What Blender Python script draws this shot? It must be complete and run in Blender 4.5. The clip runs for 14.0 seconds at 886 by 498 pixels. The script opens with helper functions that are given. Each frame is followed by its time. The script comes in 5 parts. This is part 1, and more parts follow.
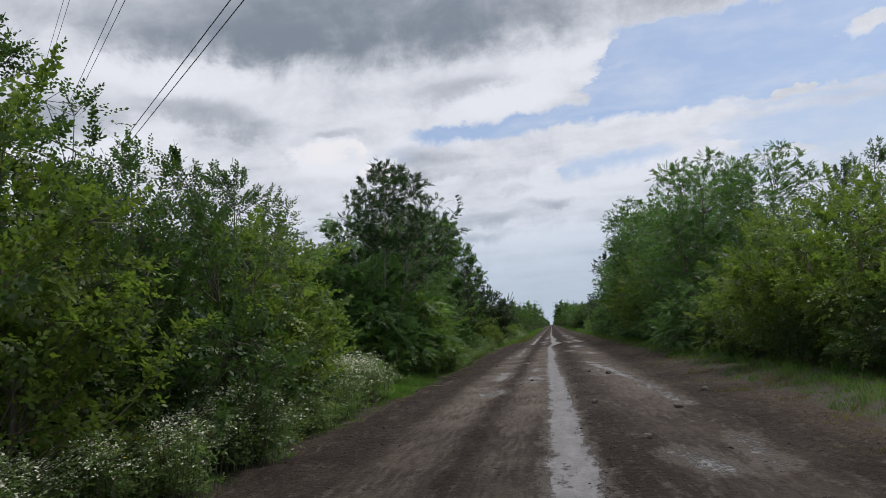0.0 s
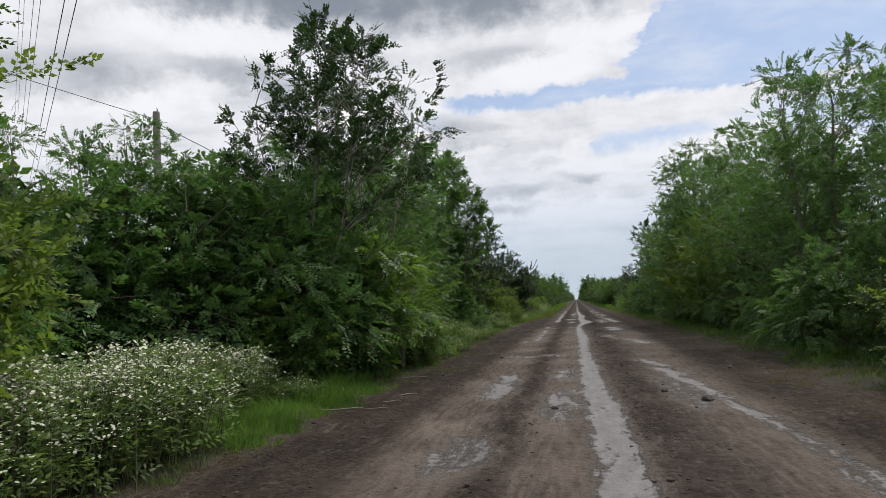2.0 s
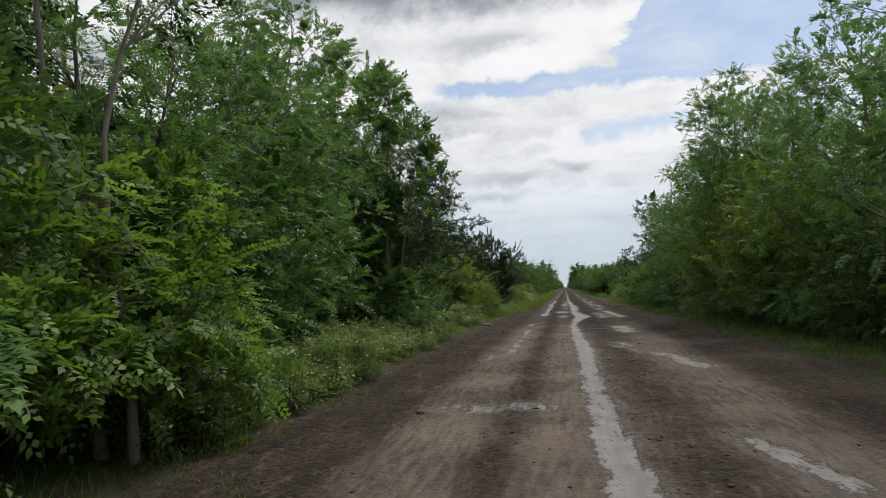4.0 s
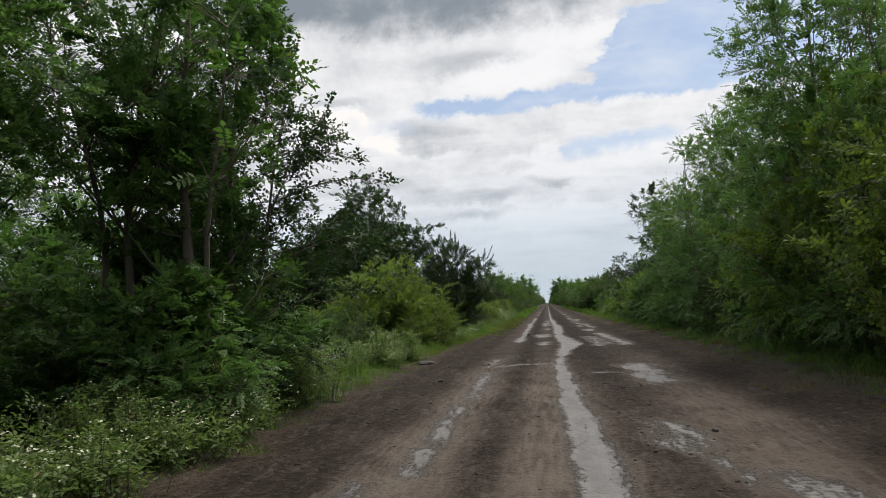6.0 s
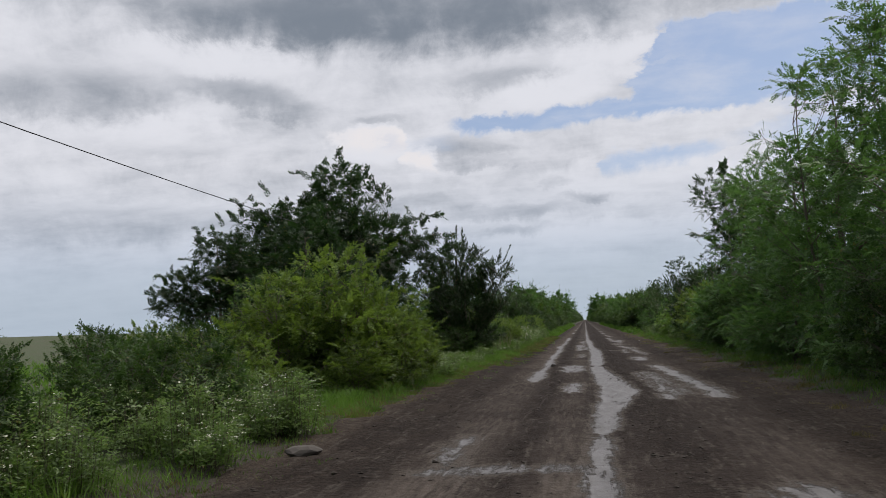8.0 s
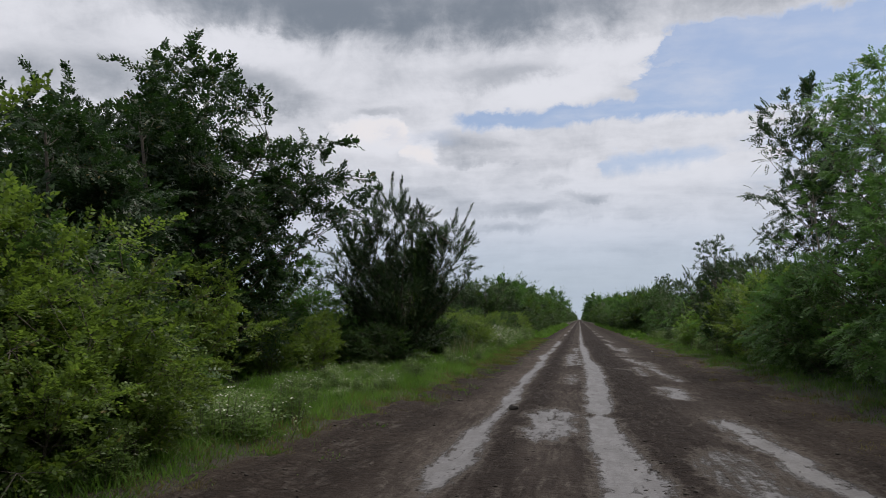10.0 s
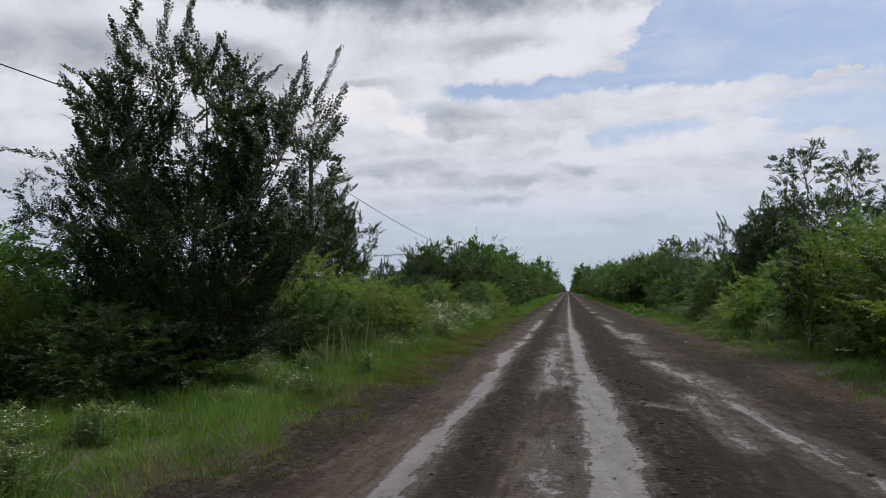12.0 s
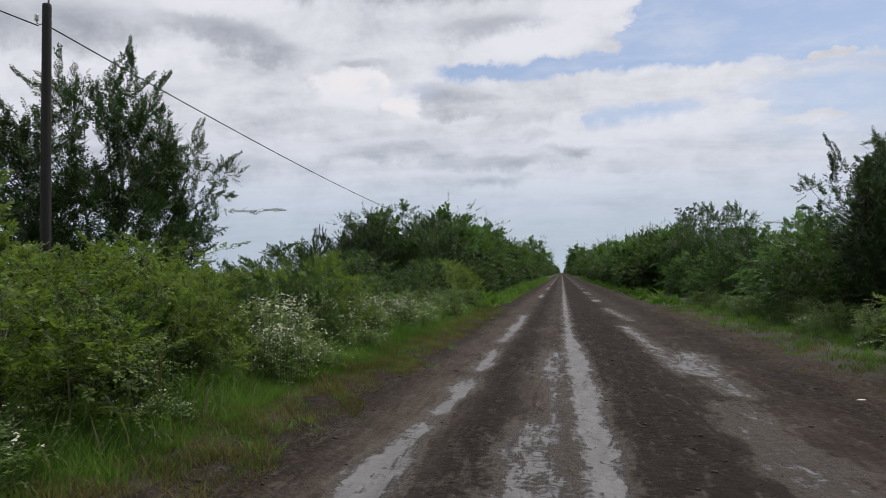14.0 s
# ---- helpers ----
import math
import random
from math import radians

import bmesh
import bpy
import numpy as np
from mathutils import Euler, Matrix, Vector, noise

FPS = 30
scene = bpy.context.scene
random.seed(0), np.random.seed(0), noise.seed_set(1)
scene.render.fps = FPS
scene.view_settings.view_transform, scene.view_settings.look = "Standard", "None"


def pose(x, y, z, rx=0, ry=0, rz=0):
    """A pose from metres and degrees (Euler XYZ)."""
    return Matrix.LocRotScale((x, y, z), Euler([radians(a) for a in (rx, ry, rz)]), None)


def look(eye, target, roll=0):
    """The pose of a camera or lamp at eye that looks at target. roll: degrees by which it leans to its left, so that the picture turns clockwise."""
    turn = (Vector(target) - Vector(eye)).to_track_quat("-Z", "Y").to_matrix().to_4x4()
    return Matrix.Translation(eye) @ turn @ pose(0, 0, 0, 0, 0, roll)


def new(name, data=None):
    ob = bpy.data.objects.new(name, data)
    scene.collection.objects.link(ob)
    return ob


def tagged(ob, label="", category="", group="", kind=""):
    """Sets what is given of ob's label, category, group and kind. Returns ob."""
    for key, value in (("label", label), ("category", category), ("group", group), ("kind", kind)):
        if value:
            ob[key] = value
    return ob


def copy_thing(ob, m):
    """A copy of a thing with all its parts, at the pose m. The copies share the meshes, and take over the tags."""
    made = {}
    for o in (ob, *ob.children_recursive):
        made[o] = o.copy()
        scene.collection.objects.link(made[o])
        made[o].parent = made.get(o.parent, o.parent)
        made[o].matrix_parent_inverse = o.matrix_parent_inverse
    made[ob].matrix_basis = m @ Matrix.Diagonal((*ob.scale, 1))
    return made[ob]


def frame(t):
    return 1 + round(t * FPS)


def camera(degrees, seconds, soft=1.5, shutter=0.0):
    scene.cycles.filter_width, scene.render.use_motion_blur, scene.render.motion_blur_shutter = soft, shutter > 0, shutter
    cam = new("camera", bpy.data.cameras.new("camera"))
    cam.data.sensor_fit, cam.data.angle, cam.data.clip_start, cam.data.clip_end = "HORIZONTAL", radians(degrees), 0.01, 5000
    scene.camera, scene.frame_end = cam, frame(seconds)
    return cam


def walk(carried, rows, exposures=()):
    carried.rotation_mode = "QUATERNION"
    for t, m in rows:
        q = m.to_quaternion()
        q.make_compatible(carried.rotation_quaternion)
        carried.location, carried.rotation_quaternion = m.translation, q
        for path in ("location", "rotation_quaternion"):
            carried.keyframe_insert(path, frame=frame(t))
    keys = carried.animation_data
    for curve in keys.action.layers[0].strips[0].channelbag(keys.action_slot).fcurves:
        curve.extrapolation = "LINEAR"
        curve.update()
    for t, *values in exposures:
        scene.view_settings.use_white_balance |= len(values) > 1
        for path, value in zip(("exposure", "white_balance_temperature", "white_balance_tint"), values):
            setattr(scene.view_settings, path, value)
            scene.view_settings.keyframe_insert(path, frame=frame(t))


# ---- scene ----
cam = camera(61.1, 14.0, soft=0.4, shutter=0.06)
PATH = [
    (0.0, (0.338, 0.000, 1.50), (-12.898, 98.481, 12.735), -5.17),
    (0.5, (0.269, 2.616, 1.50), (-12.646, 101.083, 13.218), -5.49),
    (1.0, (0.193, 5.225, 1.50), (-15.132, 103.565, 11.207), -4.06),
    (1.5, (0.101, 7.839, 1.50), (-16.246, 106.219, 8.861), -2.95),
    (2.0, (0.018, 10.463, 1.50), (-17.101, 108.708, 8.908), -2.43),
    (2.5, (-0.061, 13.130, 1.50), (-16.776, 111.572, 6.947), -1.83),
    (3.0, (-0.143, 15.904, 1.50), (-17.008, 114.331, 6.748), -2.23),
    (5.5, (-0.212, 29.359, 1.50), (-13.460, 128.219, 8.652), -2.14),
    (6, (-0.161, 32.051, 1.50), (-13.417, 130.858, 9.337), -2.99),
    (6.5, (-0.072, 34.767, 1.50), (-14.471, 133.310, 10.555), -3.14),
    (7, (-0.038, 37.384, 1.50), (-17.095, 135.343, 12.142), -3.06),
    (9.5, (0.023, 51.911, 1.50), (-17.836, 149.878, 10.648), -1.38),
    (10.0, (0.001, 55.178, 1.50), (-17.667, 153.154, 10.913), -0.30),
    (10.5, (-0.054, 58.550, 1.50), (-16.753, 156.849, 9.153), 0.12),
    (11.0, (-0.080, 61.982, 1.50), (-15.923, 160.453, 8.743), -0.15),
    (11.5, (0.006, 64.929, 1.50), (-15.983, 163.435, 7.900), -1.12),
    (12.0, (0.020, 68.244, 1.50), (-16.265, 166.740, 7.266), -0.69),
    (12.5, (0.006, 71.512, 1.50), (-14.527, 170.294, 7.065), -0.53),
    (13.0, (-0.009, 74.691, 1.50), (-13.880, 173.597, 6.525), -0.27),
    (13.5, (-0.030, 77.587, 1.50), (-14.453, 176.448, 5.805), -0.67),
    (14.0, (-0.043, 80.527, 1.50), (-15.601, 179.254, 4.806), -0.67),
]
walk(cam, [(t, look(eye, target, roll)) for t, eye, target, roll in PATH],
     [(0, -0.03, 6400, 10), (1.0, 0.0, 6450, 10), (1.5, 0.12, 6550, 10), (3.0, 0.20, 6780, 9), (5.5, 0.22, 6850, 8), (6.5, 0.12, 6750, 9), (7.0, 0.0, 6600, 10), (9.5, -0.15, 6500, 11), (11.0, -0.05, 6500, 11), (14.0, -0.05, 6500, 11)])

# ---------------------------------------------------------------- world and sun
SUN_AZ, SUN_EL = 42.0, 60.0          # degrees from the road's direction, and above the horizon


class Nodes:
    """Short hand for building node trees."""

    def __init__(self, tree):
        self.tree = tree
        tree.nodes.clear()

    def add(self, kind, **values):
        node = self.tree.nodes.new(kind)
        for key, value in values.items():
            if key == "op":
                node.operation = value
            elif key == "blend":
                node.blend_type = value
            elif key == "clamp":
                node.use_clamp = value
        return node

    def link(self, a, b):
        self.tree.links.new(a, b)

    def feed(self, socket, value):
        if isinstance(value, bpy.types.NodeSocket):
            self.link(value, socket)
        elif isinstance(value, (tuple, list)) and len(value) == 3 and socket.type == "RGBA":
            socket.default_value = (*value, 1)
        else:
            socket.default_value = value

    def math(self, op, a, b=0.0, c=0.0, clamp=False):
        node = self.add("ShaderNodeMath", op=op, clamp=clamp)
        for socket, value in zip(node.inputs, (a, b, c)):
            self.feed(socket, value)
        return node.outputs[0]

    def vec(self, op, a, b=(0, 0, 0)):
        node = self.add("ShaderNodeVectorMath", op=op)
        self.feed(node.inputs[0], a)
        self.feed(node.inputs[1], b)
        return node.outputs[0]

    def step(self, value, lo, hi, to_lo=0.0, to_hi=1.0):
        node = self.add("ShaderNodeMapRange")
        node.interpolation_type = "SMOOTHSTEP"
        for socket, v in zip(node.inputs, (value, lo, hi, to_lo, to_hi)):
            self.feed(socket, v)
        return node.outputs[0]

    def noise(self, vector, scale, detail=4.0, rough=0.55, warp=0.0, stretch=None):
        if stretch:
            vector = self.vec("MULTIPLY", vector, stretch)
        node = self.add("ShaderNodeTexNoise")
        self.feed(node.inputs["Vector"], vector)
        node.inputs["Scale"].default_value = scale
        node.inputs["Detail"].default_value = detail
        node.inputs["Roughness"].default_value = rough
        node.inputs["Distortion"].default_value = warp
        return node.outputs["Fac"]

    def mix(self, fac, a, b, blend="MIX"):
        node = self.add("ShaderNodeMix")
        node.data_type, node.blend_type = "RGBA", blend
        self.feed(node.inputs[0], fac)
        self.feed(node.inputs[6], a)
        self.feed(node.inputs[7], b)
        return node.outputs[2]


def build_world():
    world = bpy.data.worlds.new("cloudy_sky")
    scene.world = world
    world.use_nodes = True
    n = Nodes(world.node_tree)
    direction = n.add("ShaderNodeTexCoord").outputs["Generated"]
    split = n.add("ShaderNodeSeparateXYZ")
    n.link(direction, split.inputs[0])
    dx, dy, dz = split.outputs
    az = n.math("DEGREES", n.math("ARCTAN2", dx, dy))
    el = n.math("DEGREES", n.math("ARCSINE", dz))

    sky = n.add("ShaderNodeTexSky")
    sky.sky_type, sky.sun_disc = "NISHITA", False
    sky.sun_elevation, sky.sun_rotation = radians(SUN_EL), radians(SUN_AZ)
    sky.air_density, sky.dust_density, sky.ozone_density = 1.0, 1.6, 1.2

    # the cloud layer, seen in perspective
    depth = n.math("ADD", n.math("MAXIMUM", dz, 0.0), 0.14)
    plane = n.add("ShaderNodeCombineXYZ")
    n.link(n.math("DIVIDE", dx, depth), plane.inputs[0])
    n.link(n.math("DIVIDE", dy, depth), plane.inputs[1])
    flat = plane.outputs[0]
    billow = n.noise(flat, 1.3, 9.0, 0.58, 0.2)
    streak = n.noise(flat, 2.4, 7.0, 0.56, 0.3, (0.55, 1.5, 1.0))
    wisp = n.noise(flat, 6.5, 7.0, 0.62, 0.2)
    puff = n.noise(direction, 15.0, 8.0, 0.64, 0.3)
    curl = n.noise(direction, 11.0, 8.0, 0.62, 0.3, (1.0, 1.0, 2.0))
    az = n.math("ADD", az, n.math("MULTIPLY", n.math("SUBTRACT", curl, 0.5), 6.5))
    high = n.math("ADD", el, n.math("MULTIPLY", n.math("SUBTRACT", puff, 0.5), 3.2))

    def blob(a, e, ra, re, lean=0.0, hard=0.3):
        """1 in the middle of an oval of the sky, 0 on its rim and outside."""
        s, c = math.sin(radians(lean)), math.cos(radians(lean))
        u, v = n.math("SUBTRACT", az, a), n.math("SUBTRACT", high, e)
        p = n.math("ADD", n.math("MULTIPLY", u, c / ra), n.math("MULTIPLY", v, s / ra))
        q = n.math("ADD", n.math("MULTIPLY", u, -s / re), n.math("MULTIPLY", v, c / re))
        r = n.math("ADD", n.math("MULTIPLY", p, p), n.math("MULTIPLY", q, q))
        return n.step(r, 1.0, hard)

    def bank(a0, a1, e0, e1, lean=0.0, soft=(0.5, 0.5, 0.5, 0.5)):
        """1 inside a slanting block of the sky; soft: how gently its left, right, lower and upper sides fade."""
        tilted = n.math("MULTIPLY_ADD", n.math("SUBTRACT", az, a0), -lean, high)
        sides = n.math("MULTIPLY", n.step(az, a0 - soft[0], a0 + soft[0]), n.step(az, a1 + soft[1], a1 - soft[1]))
        return n.math("MULTIPLY", sides, n.math("MULTIPLY", n.step(tilted, e0 - soft[2], e0 + soft[2]), n.step(tilted, e1 + soft[3], e1 - soft[3])))

    # openings of blue: a broad one, its tongue, a small low one, and a pale veil; then white wisps across them
    gap = n.math("MULTIPLY", n.step(billow, 0.60, 0.75), n.step(el, 26.0, 34.0))
    slope = n.math("MULTIPLY_ADD", n.math("SUBTRACT", high, 16.0), -0.33, az)
    broad = n.math("MULTIPLY", n.step(slope, 4.2, 5.4), n.math("MULTIPLY", n.step(high, 14.0, 15.2), n.step(high, 21.4, 20.2)))
    gap = n.math("MAXIMUM", gap, broad)
    for shape, much in ((bank(-8.6, 7.0, 14.5, 15.8, 0.025, (2.2, 1.0, 0.5, 0.4)), 0.95), (bank(2.4, 10.5, 10.9, 12.3, 0.0, (0.35, 3.0, 0.8, 0.5)), 0.62),
                        (bank(13.0, 60.0, 9.0, 14.5, 0.0, (5.0, 5.0, 3.0, 0.8)), 0.6), (bank(-14.5, -8.0, 13.1, 14.6, 0.0, (0.4, 2.0, 0.6, 0.6)), 0.28)):
        gap = n.math("MAXIMUM", gap, n.math("MULTIPLY", shape, much))
    gap = n.math("ADD", gap, n.math("MULTIPLY", n.math("ADD", n.math("MULTIPLY", n.math("SUBTRACT", streak, 0.52), 0.5), n.math("MULTIPLY", n.math("SUBTRACT", wisp, 0.5), 0.5)), 0.8))
    for shape, much in ((bank(-3.0, 13.0, 12.9, 13.7, 0.03, (1.5, 4.0, 0.5, 0.4)), 0.75), (bank(10.0, 40.0, 13.35, 13.75, 0.0, (2.0, 4.0, 0.5, 0.5)), 0.4), (blob(18.2, 14.7, 1.3, 0.6, 8, 0.0), 1.4),
                        (blob(12.4, 11.2, 3.3, 0.55, 5, 0.0), 1.0), (blob(17.6, 10.4, 3.0, 0.5, 3, 0.0), 0.6), (blob(24.2, 17.6, 3.0, 1.0, 8, 0.0), 1.0), (blob(7.2, 18.4, 2.6, 0.5, 14, 0.0), 0.4)):
        gap = n.math("SUBTRACT", gap, n.math("MULTIPLY", shape, much))
    mask = n.math("MAXIMUM", n.step(gap, 0.92, 0.05), n.step(n.math("ADD", n.math("MULTIPLY", wisp, 0.5), n.math("MULTIPLY", streak, 0.6)), 0.46, 0.82, 0.04, 0.5))
    mask = n.math("MULTIPLY", mask, n.step(el, 1.0, 8.0, 0.30, 1.0))

    # light and shade in the clouds themselves
    shade = n.math("ADD", n.math("MULTIPLY", n.math("SUBTRACT", streak, 0.5), 0.55), n.math("MULTIPLY", n.math("SUBTRACT", billow, 0.5), 0.45))
    shade = n.math("ADD", shade, n.math("MULTIPLY", n.math("SUBTRACT", wisp, 0.5), 0.40))
    shade = n.math("ADD", shade, n.math("MULTIPLY_ADD", n.math("SUBTRACT", puff, 0.5), 0.75, 0.24))
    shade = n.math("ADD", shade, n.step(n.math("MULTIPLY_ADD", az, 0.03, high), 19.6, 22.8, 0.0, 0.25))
    # clouds overhead, out of view, are brightened to light the treetops
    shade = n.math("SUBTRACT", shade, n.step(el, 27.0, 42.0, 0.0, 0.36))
    for a, e, ra, re, lean, much in (
            (-13, 23.4, 22, 4.2, 2, 0.50), (-24, 22.0, 12, 1.8, 4, 0.16), (-37, 16.6, 10, 2.6, 4, 0.34), (-24, 17.3, 7, 1.5, -12, 0.30), (-6, 18.1, 7, 1.2, 3, 0.26),
            (-15.0, 15.9, 2.2, 0.5, 0, 0.2), (-8.0, 13.5, 4.2, 1.3, 0, 0.24), (-7.5, 12.2, 4.5, 0.6, 2, 0.20), (-1.6, 10.5, 1.6, 0.7, 0, 0.22), (-5.0, 8.3, 6.5, 0.8, 1, 0.27),
            (-12.5, 9.2, 6.5, 1.1, 0, 0.30), (-4.0, 6.9, 5.0, 0.5, 0, 0.24), (0.3, 9.1, 2.6, 0.6, 0, 0.26), (-32, 8.0, 16, 1.6, 0, 0.22),
            (-15.2, 13.8, 3.4, 2.0, 0, -0.42), (-11.4, 12.8, 2.0, 0.9, -10, -0.34), (-27, 19.9, 9, 1.3, -3, -0.26), (-30, 14.5, 9, 1.4, 0, -0.16), (0, 17.4, 7, 1.5, 5, -0.30), (2.2, 19.6, 4.5, 1.6, 0, -0.26), (3, 10.8, 8, 1.8, 0, -0.16), (3, 6.7, 9, 1.0, 0, -0.18)):
        shade = n.math("ADD", shade, n.math("MULTIPLY", blob(a, e, ra, re, lean, 0.0), much))
    for shape, much in ((bank(-17.3, -12.9, 13.2, 15.0, 0.0, (1.6, 0.2, 0.7, 0.3)), -0.26), (bank(-12.9, -10.2, 12.3, 13.3, -0.2, (0.3, 0.4, 0.5, 0.18)), -0.26)):
        shade = n.math("ADD", shade, n.math("MULTIPLY", shape, much))
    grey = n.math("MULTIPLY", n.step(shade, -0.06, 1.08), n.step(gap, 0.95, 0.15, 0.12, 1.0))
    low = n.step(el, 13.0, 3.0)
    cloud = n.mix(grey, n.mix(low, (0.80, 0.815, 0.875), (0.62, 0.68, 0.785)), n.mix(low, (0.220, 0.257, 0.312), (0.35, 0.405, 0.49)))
    crest = n.math("MAXIMUM", bank(-17.0, -12.9, 13.3, 15.1, 0.0, (1.8, 0.2, 0.8, 0.25)), bank(-12.9, -10.4, 12.4, 13.3, -0.2, (0.3, 0.5, 0.6, 0.18)))
    cloud = n.mix(n.math("MULTIPLY", crest, n.step(puff, 0.30, 0.62, 0.35, 0.75)), cloud, (0.92, 0.87, 0.86))
    blue = n.vec("ADD", n.vec("MULTIPLY", sky.outputs[0], (0.060, 0.066, 0.074)), (0.185, 0.215, 0.275))
    haze = n.mix(n.step(el, 0.0, 10.0), (0.44, 0.53, 0.63), blue)
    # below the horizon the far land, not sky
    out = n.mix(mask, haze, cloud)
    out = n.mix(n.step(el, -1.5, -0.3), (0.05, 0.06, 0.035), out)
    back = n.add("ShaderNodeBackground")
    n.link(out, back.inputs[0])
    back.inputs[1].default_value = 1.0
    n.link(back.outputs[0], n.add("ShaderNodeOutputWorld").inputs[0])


build_world()
sun = new("sun", bpy.data.lights.new("sun", "SUN"))
sun.data.energy, sun.data.angle, sun.data.color = 2.5, radians(20), (1.0, 0.95, 0.87)
sun.matrix_world = look((0, 0, 60), (
    -math.sin(radians(SUN_AZ)) * math.cos(radians(SUN_EL)),
    -math.cos(radians(SUN_AZ)) * math.cos(radians(SUN_EL)), 60 - math.sin(radians(SUN_EL))))


# ---------------------------------------------------------------- materials
def material(name):
    mat = bpy.data.materials.new(name)
    mat.use_nodes = True
    n = Nodes(mat.node_tree)
    bsdf = n.add("ShaderNodeBsdfPrincipled")
    out = n.add("ShaderNodeOutputMaterial")
    n.link(bsdf.outputs[0], out.inputs[0])
    return mat, n, bsdf, out


def bump(n, bsdf, height, strength, distance):
    node = n.add("ShaderNodeBump")
    node.inputs["Strength"].default_value = strength
    node.inputs["Distance"].default_value = distance
    n.link(height, node.inputs["Height"])
    n.link(node.outputs[0], bsdf.inputs["Normal"])


def leaf_material(name, dark, light, through_colour, spread=0.68, gloss=0.48, thin_part=0.48):
    """Leaf blades: two tones from leaf to leaf, thin enough to let light through."""
    mat, n, bsdf, out = material(name)
    geo = n.add("ShaderNodeNewGeometry")
    info = n.add("ShaderNodeObjectInfo")
    island = geo.outputs["Random Per Island"]
    clump = n.noise(geo.outputs["Position"], 1.1, 3.0)
    tone = n.math("ADD", n.math("MULTIPLY", island, spread), n.math("MULTIPLY", n.step(clump, 0.38, 0.64), 0.62))
    tone = n.math("ADD", tone, n.math("MULTIPLY", n.math("SUBTRACT", info.outputs["Random"], 0.5), 0.5), clamp=True)
    colour = n.mix(n.step(tone, 0.08, 0.98), tuple(c * 0.82 for c in dark), tuple(c * 1.12 for c in light))
    # a few yellowed or browned blades
    old = n.step(island, 0.975, 0.99)
    colour = n.mix(old, colour, (0.16, 0.13, 0.04))
    n.link(colour, bsdf.inputs["Base Color"])
    bsdf.inputs["Roughness"].default_value = gloss
    bsdf.inputs["Specular IOR Level"].default_value = 0.32
    thin = n.add("ShaderNodeBsdfTranslucent")
    n.link(n.mix(0.5, colour, through_colour), thin.inputs[0])
    mix = n.add("ShaderNodeMixShader")
    mix.inputs[0].default_value = thin_part
    n.link(bsdf.outputs[0], mix.inputs[1])
    n.link(thin.outputs[0], mix.inputs[2])
    n.link(mix.outputs[0], out.inputs[0])
    return mat


def bark_material(name, dark, light):
    mat, n, bsdf, out = material(name)
    pos = n.add("ShaderNodeNewGeometry").outputs["Position"]
    crack = n.noise(pos, 22, 5, 0.65, 0.4, (1, 1, 0.22))
    patch = n.noise(pos, 2.5, 3)
    n.link(n.mix(n.math("ADD", n.math("MULTIPLY", crack, 0.7), n.math("MULTIPLY", patch, 0.4)), dark, light), bsdf.inputs["Base Color"])
    bsdf.inputs["Roughness"].default_value = 0.9
    bump(n, bsdf, crack, 0.7, 0.02)
    return mat


def plain_material(name, colour, rough, metal=0.0, grain=30.0, vary=0.35):
    mat, n, bsdf, out = material(name)
    pos = n.add("ShaderNodeNewGeometry").outputs["Position"]
    fine = n.noise(pos, grain, 5, 0.6)
    broad = n.noise(pos, grain / 12, 3)
    tone = n.math("ADD", n.math("MULTIPLY", fine, 0.6), n.math("MULTIPLY", broad, 0.6))
    low = tuple(c * (1 - vary) for c in colour)
    high = tuple(min(1, c * (1 + vary)) for c in colour)
    n.link(n.mix(tone, low, high), bsdf.inputs["Base Color"])
    bsdf.inputs["Roughness"].default_value, bsdf.inputs["Metallic"].default_value = rough, metal
    bump(n, bsdf, fine, 0.3, 0.01)
    return mat


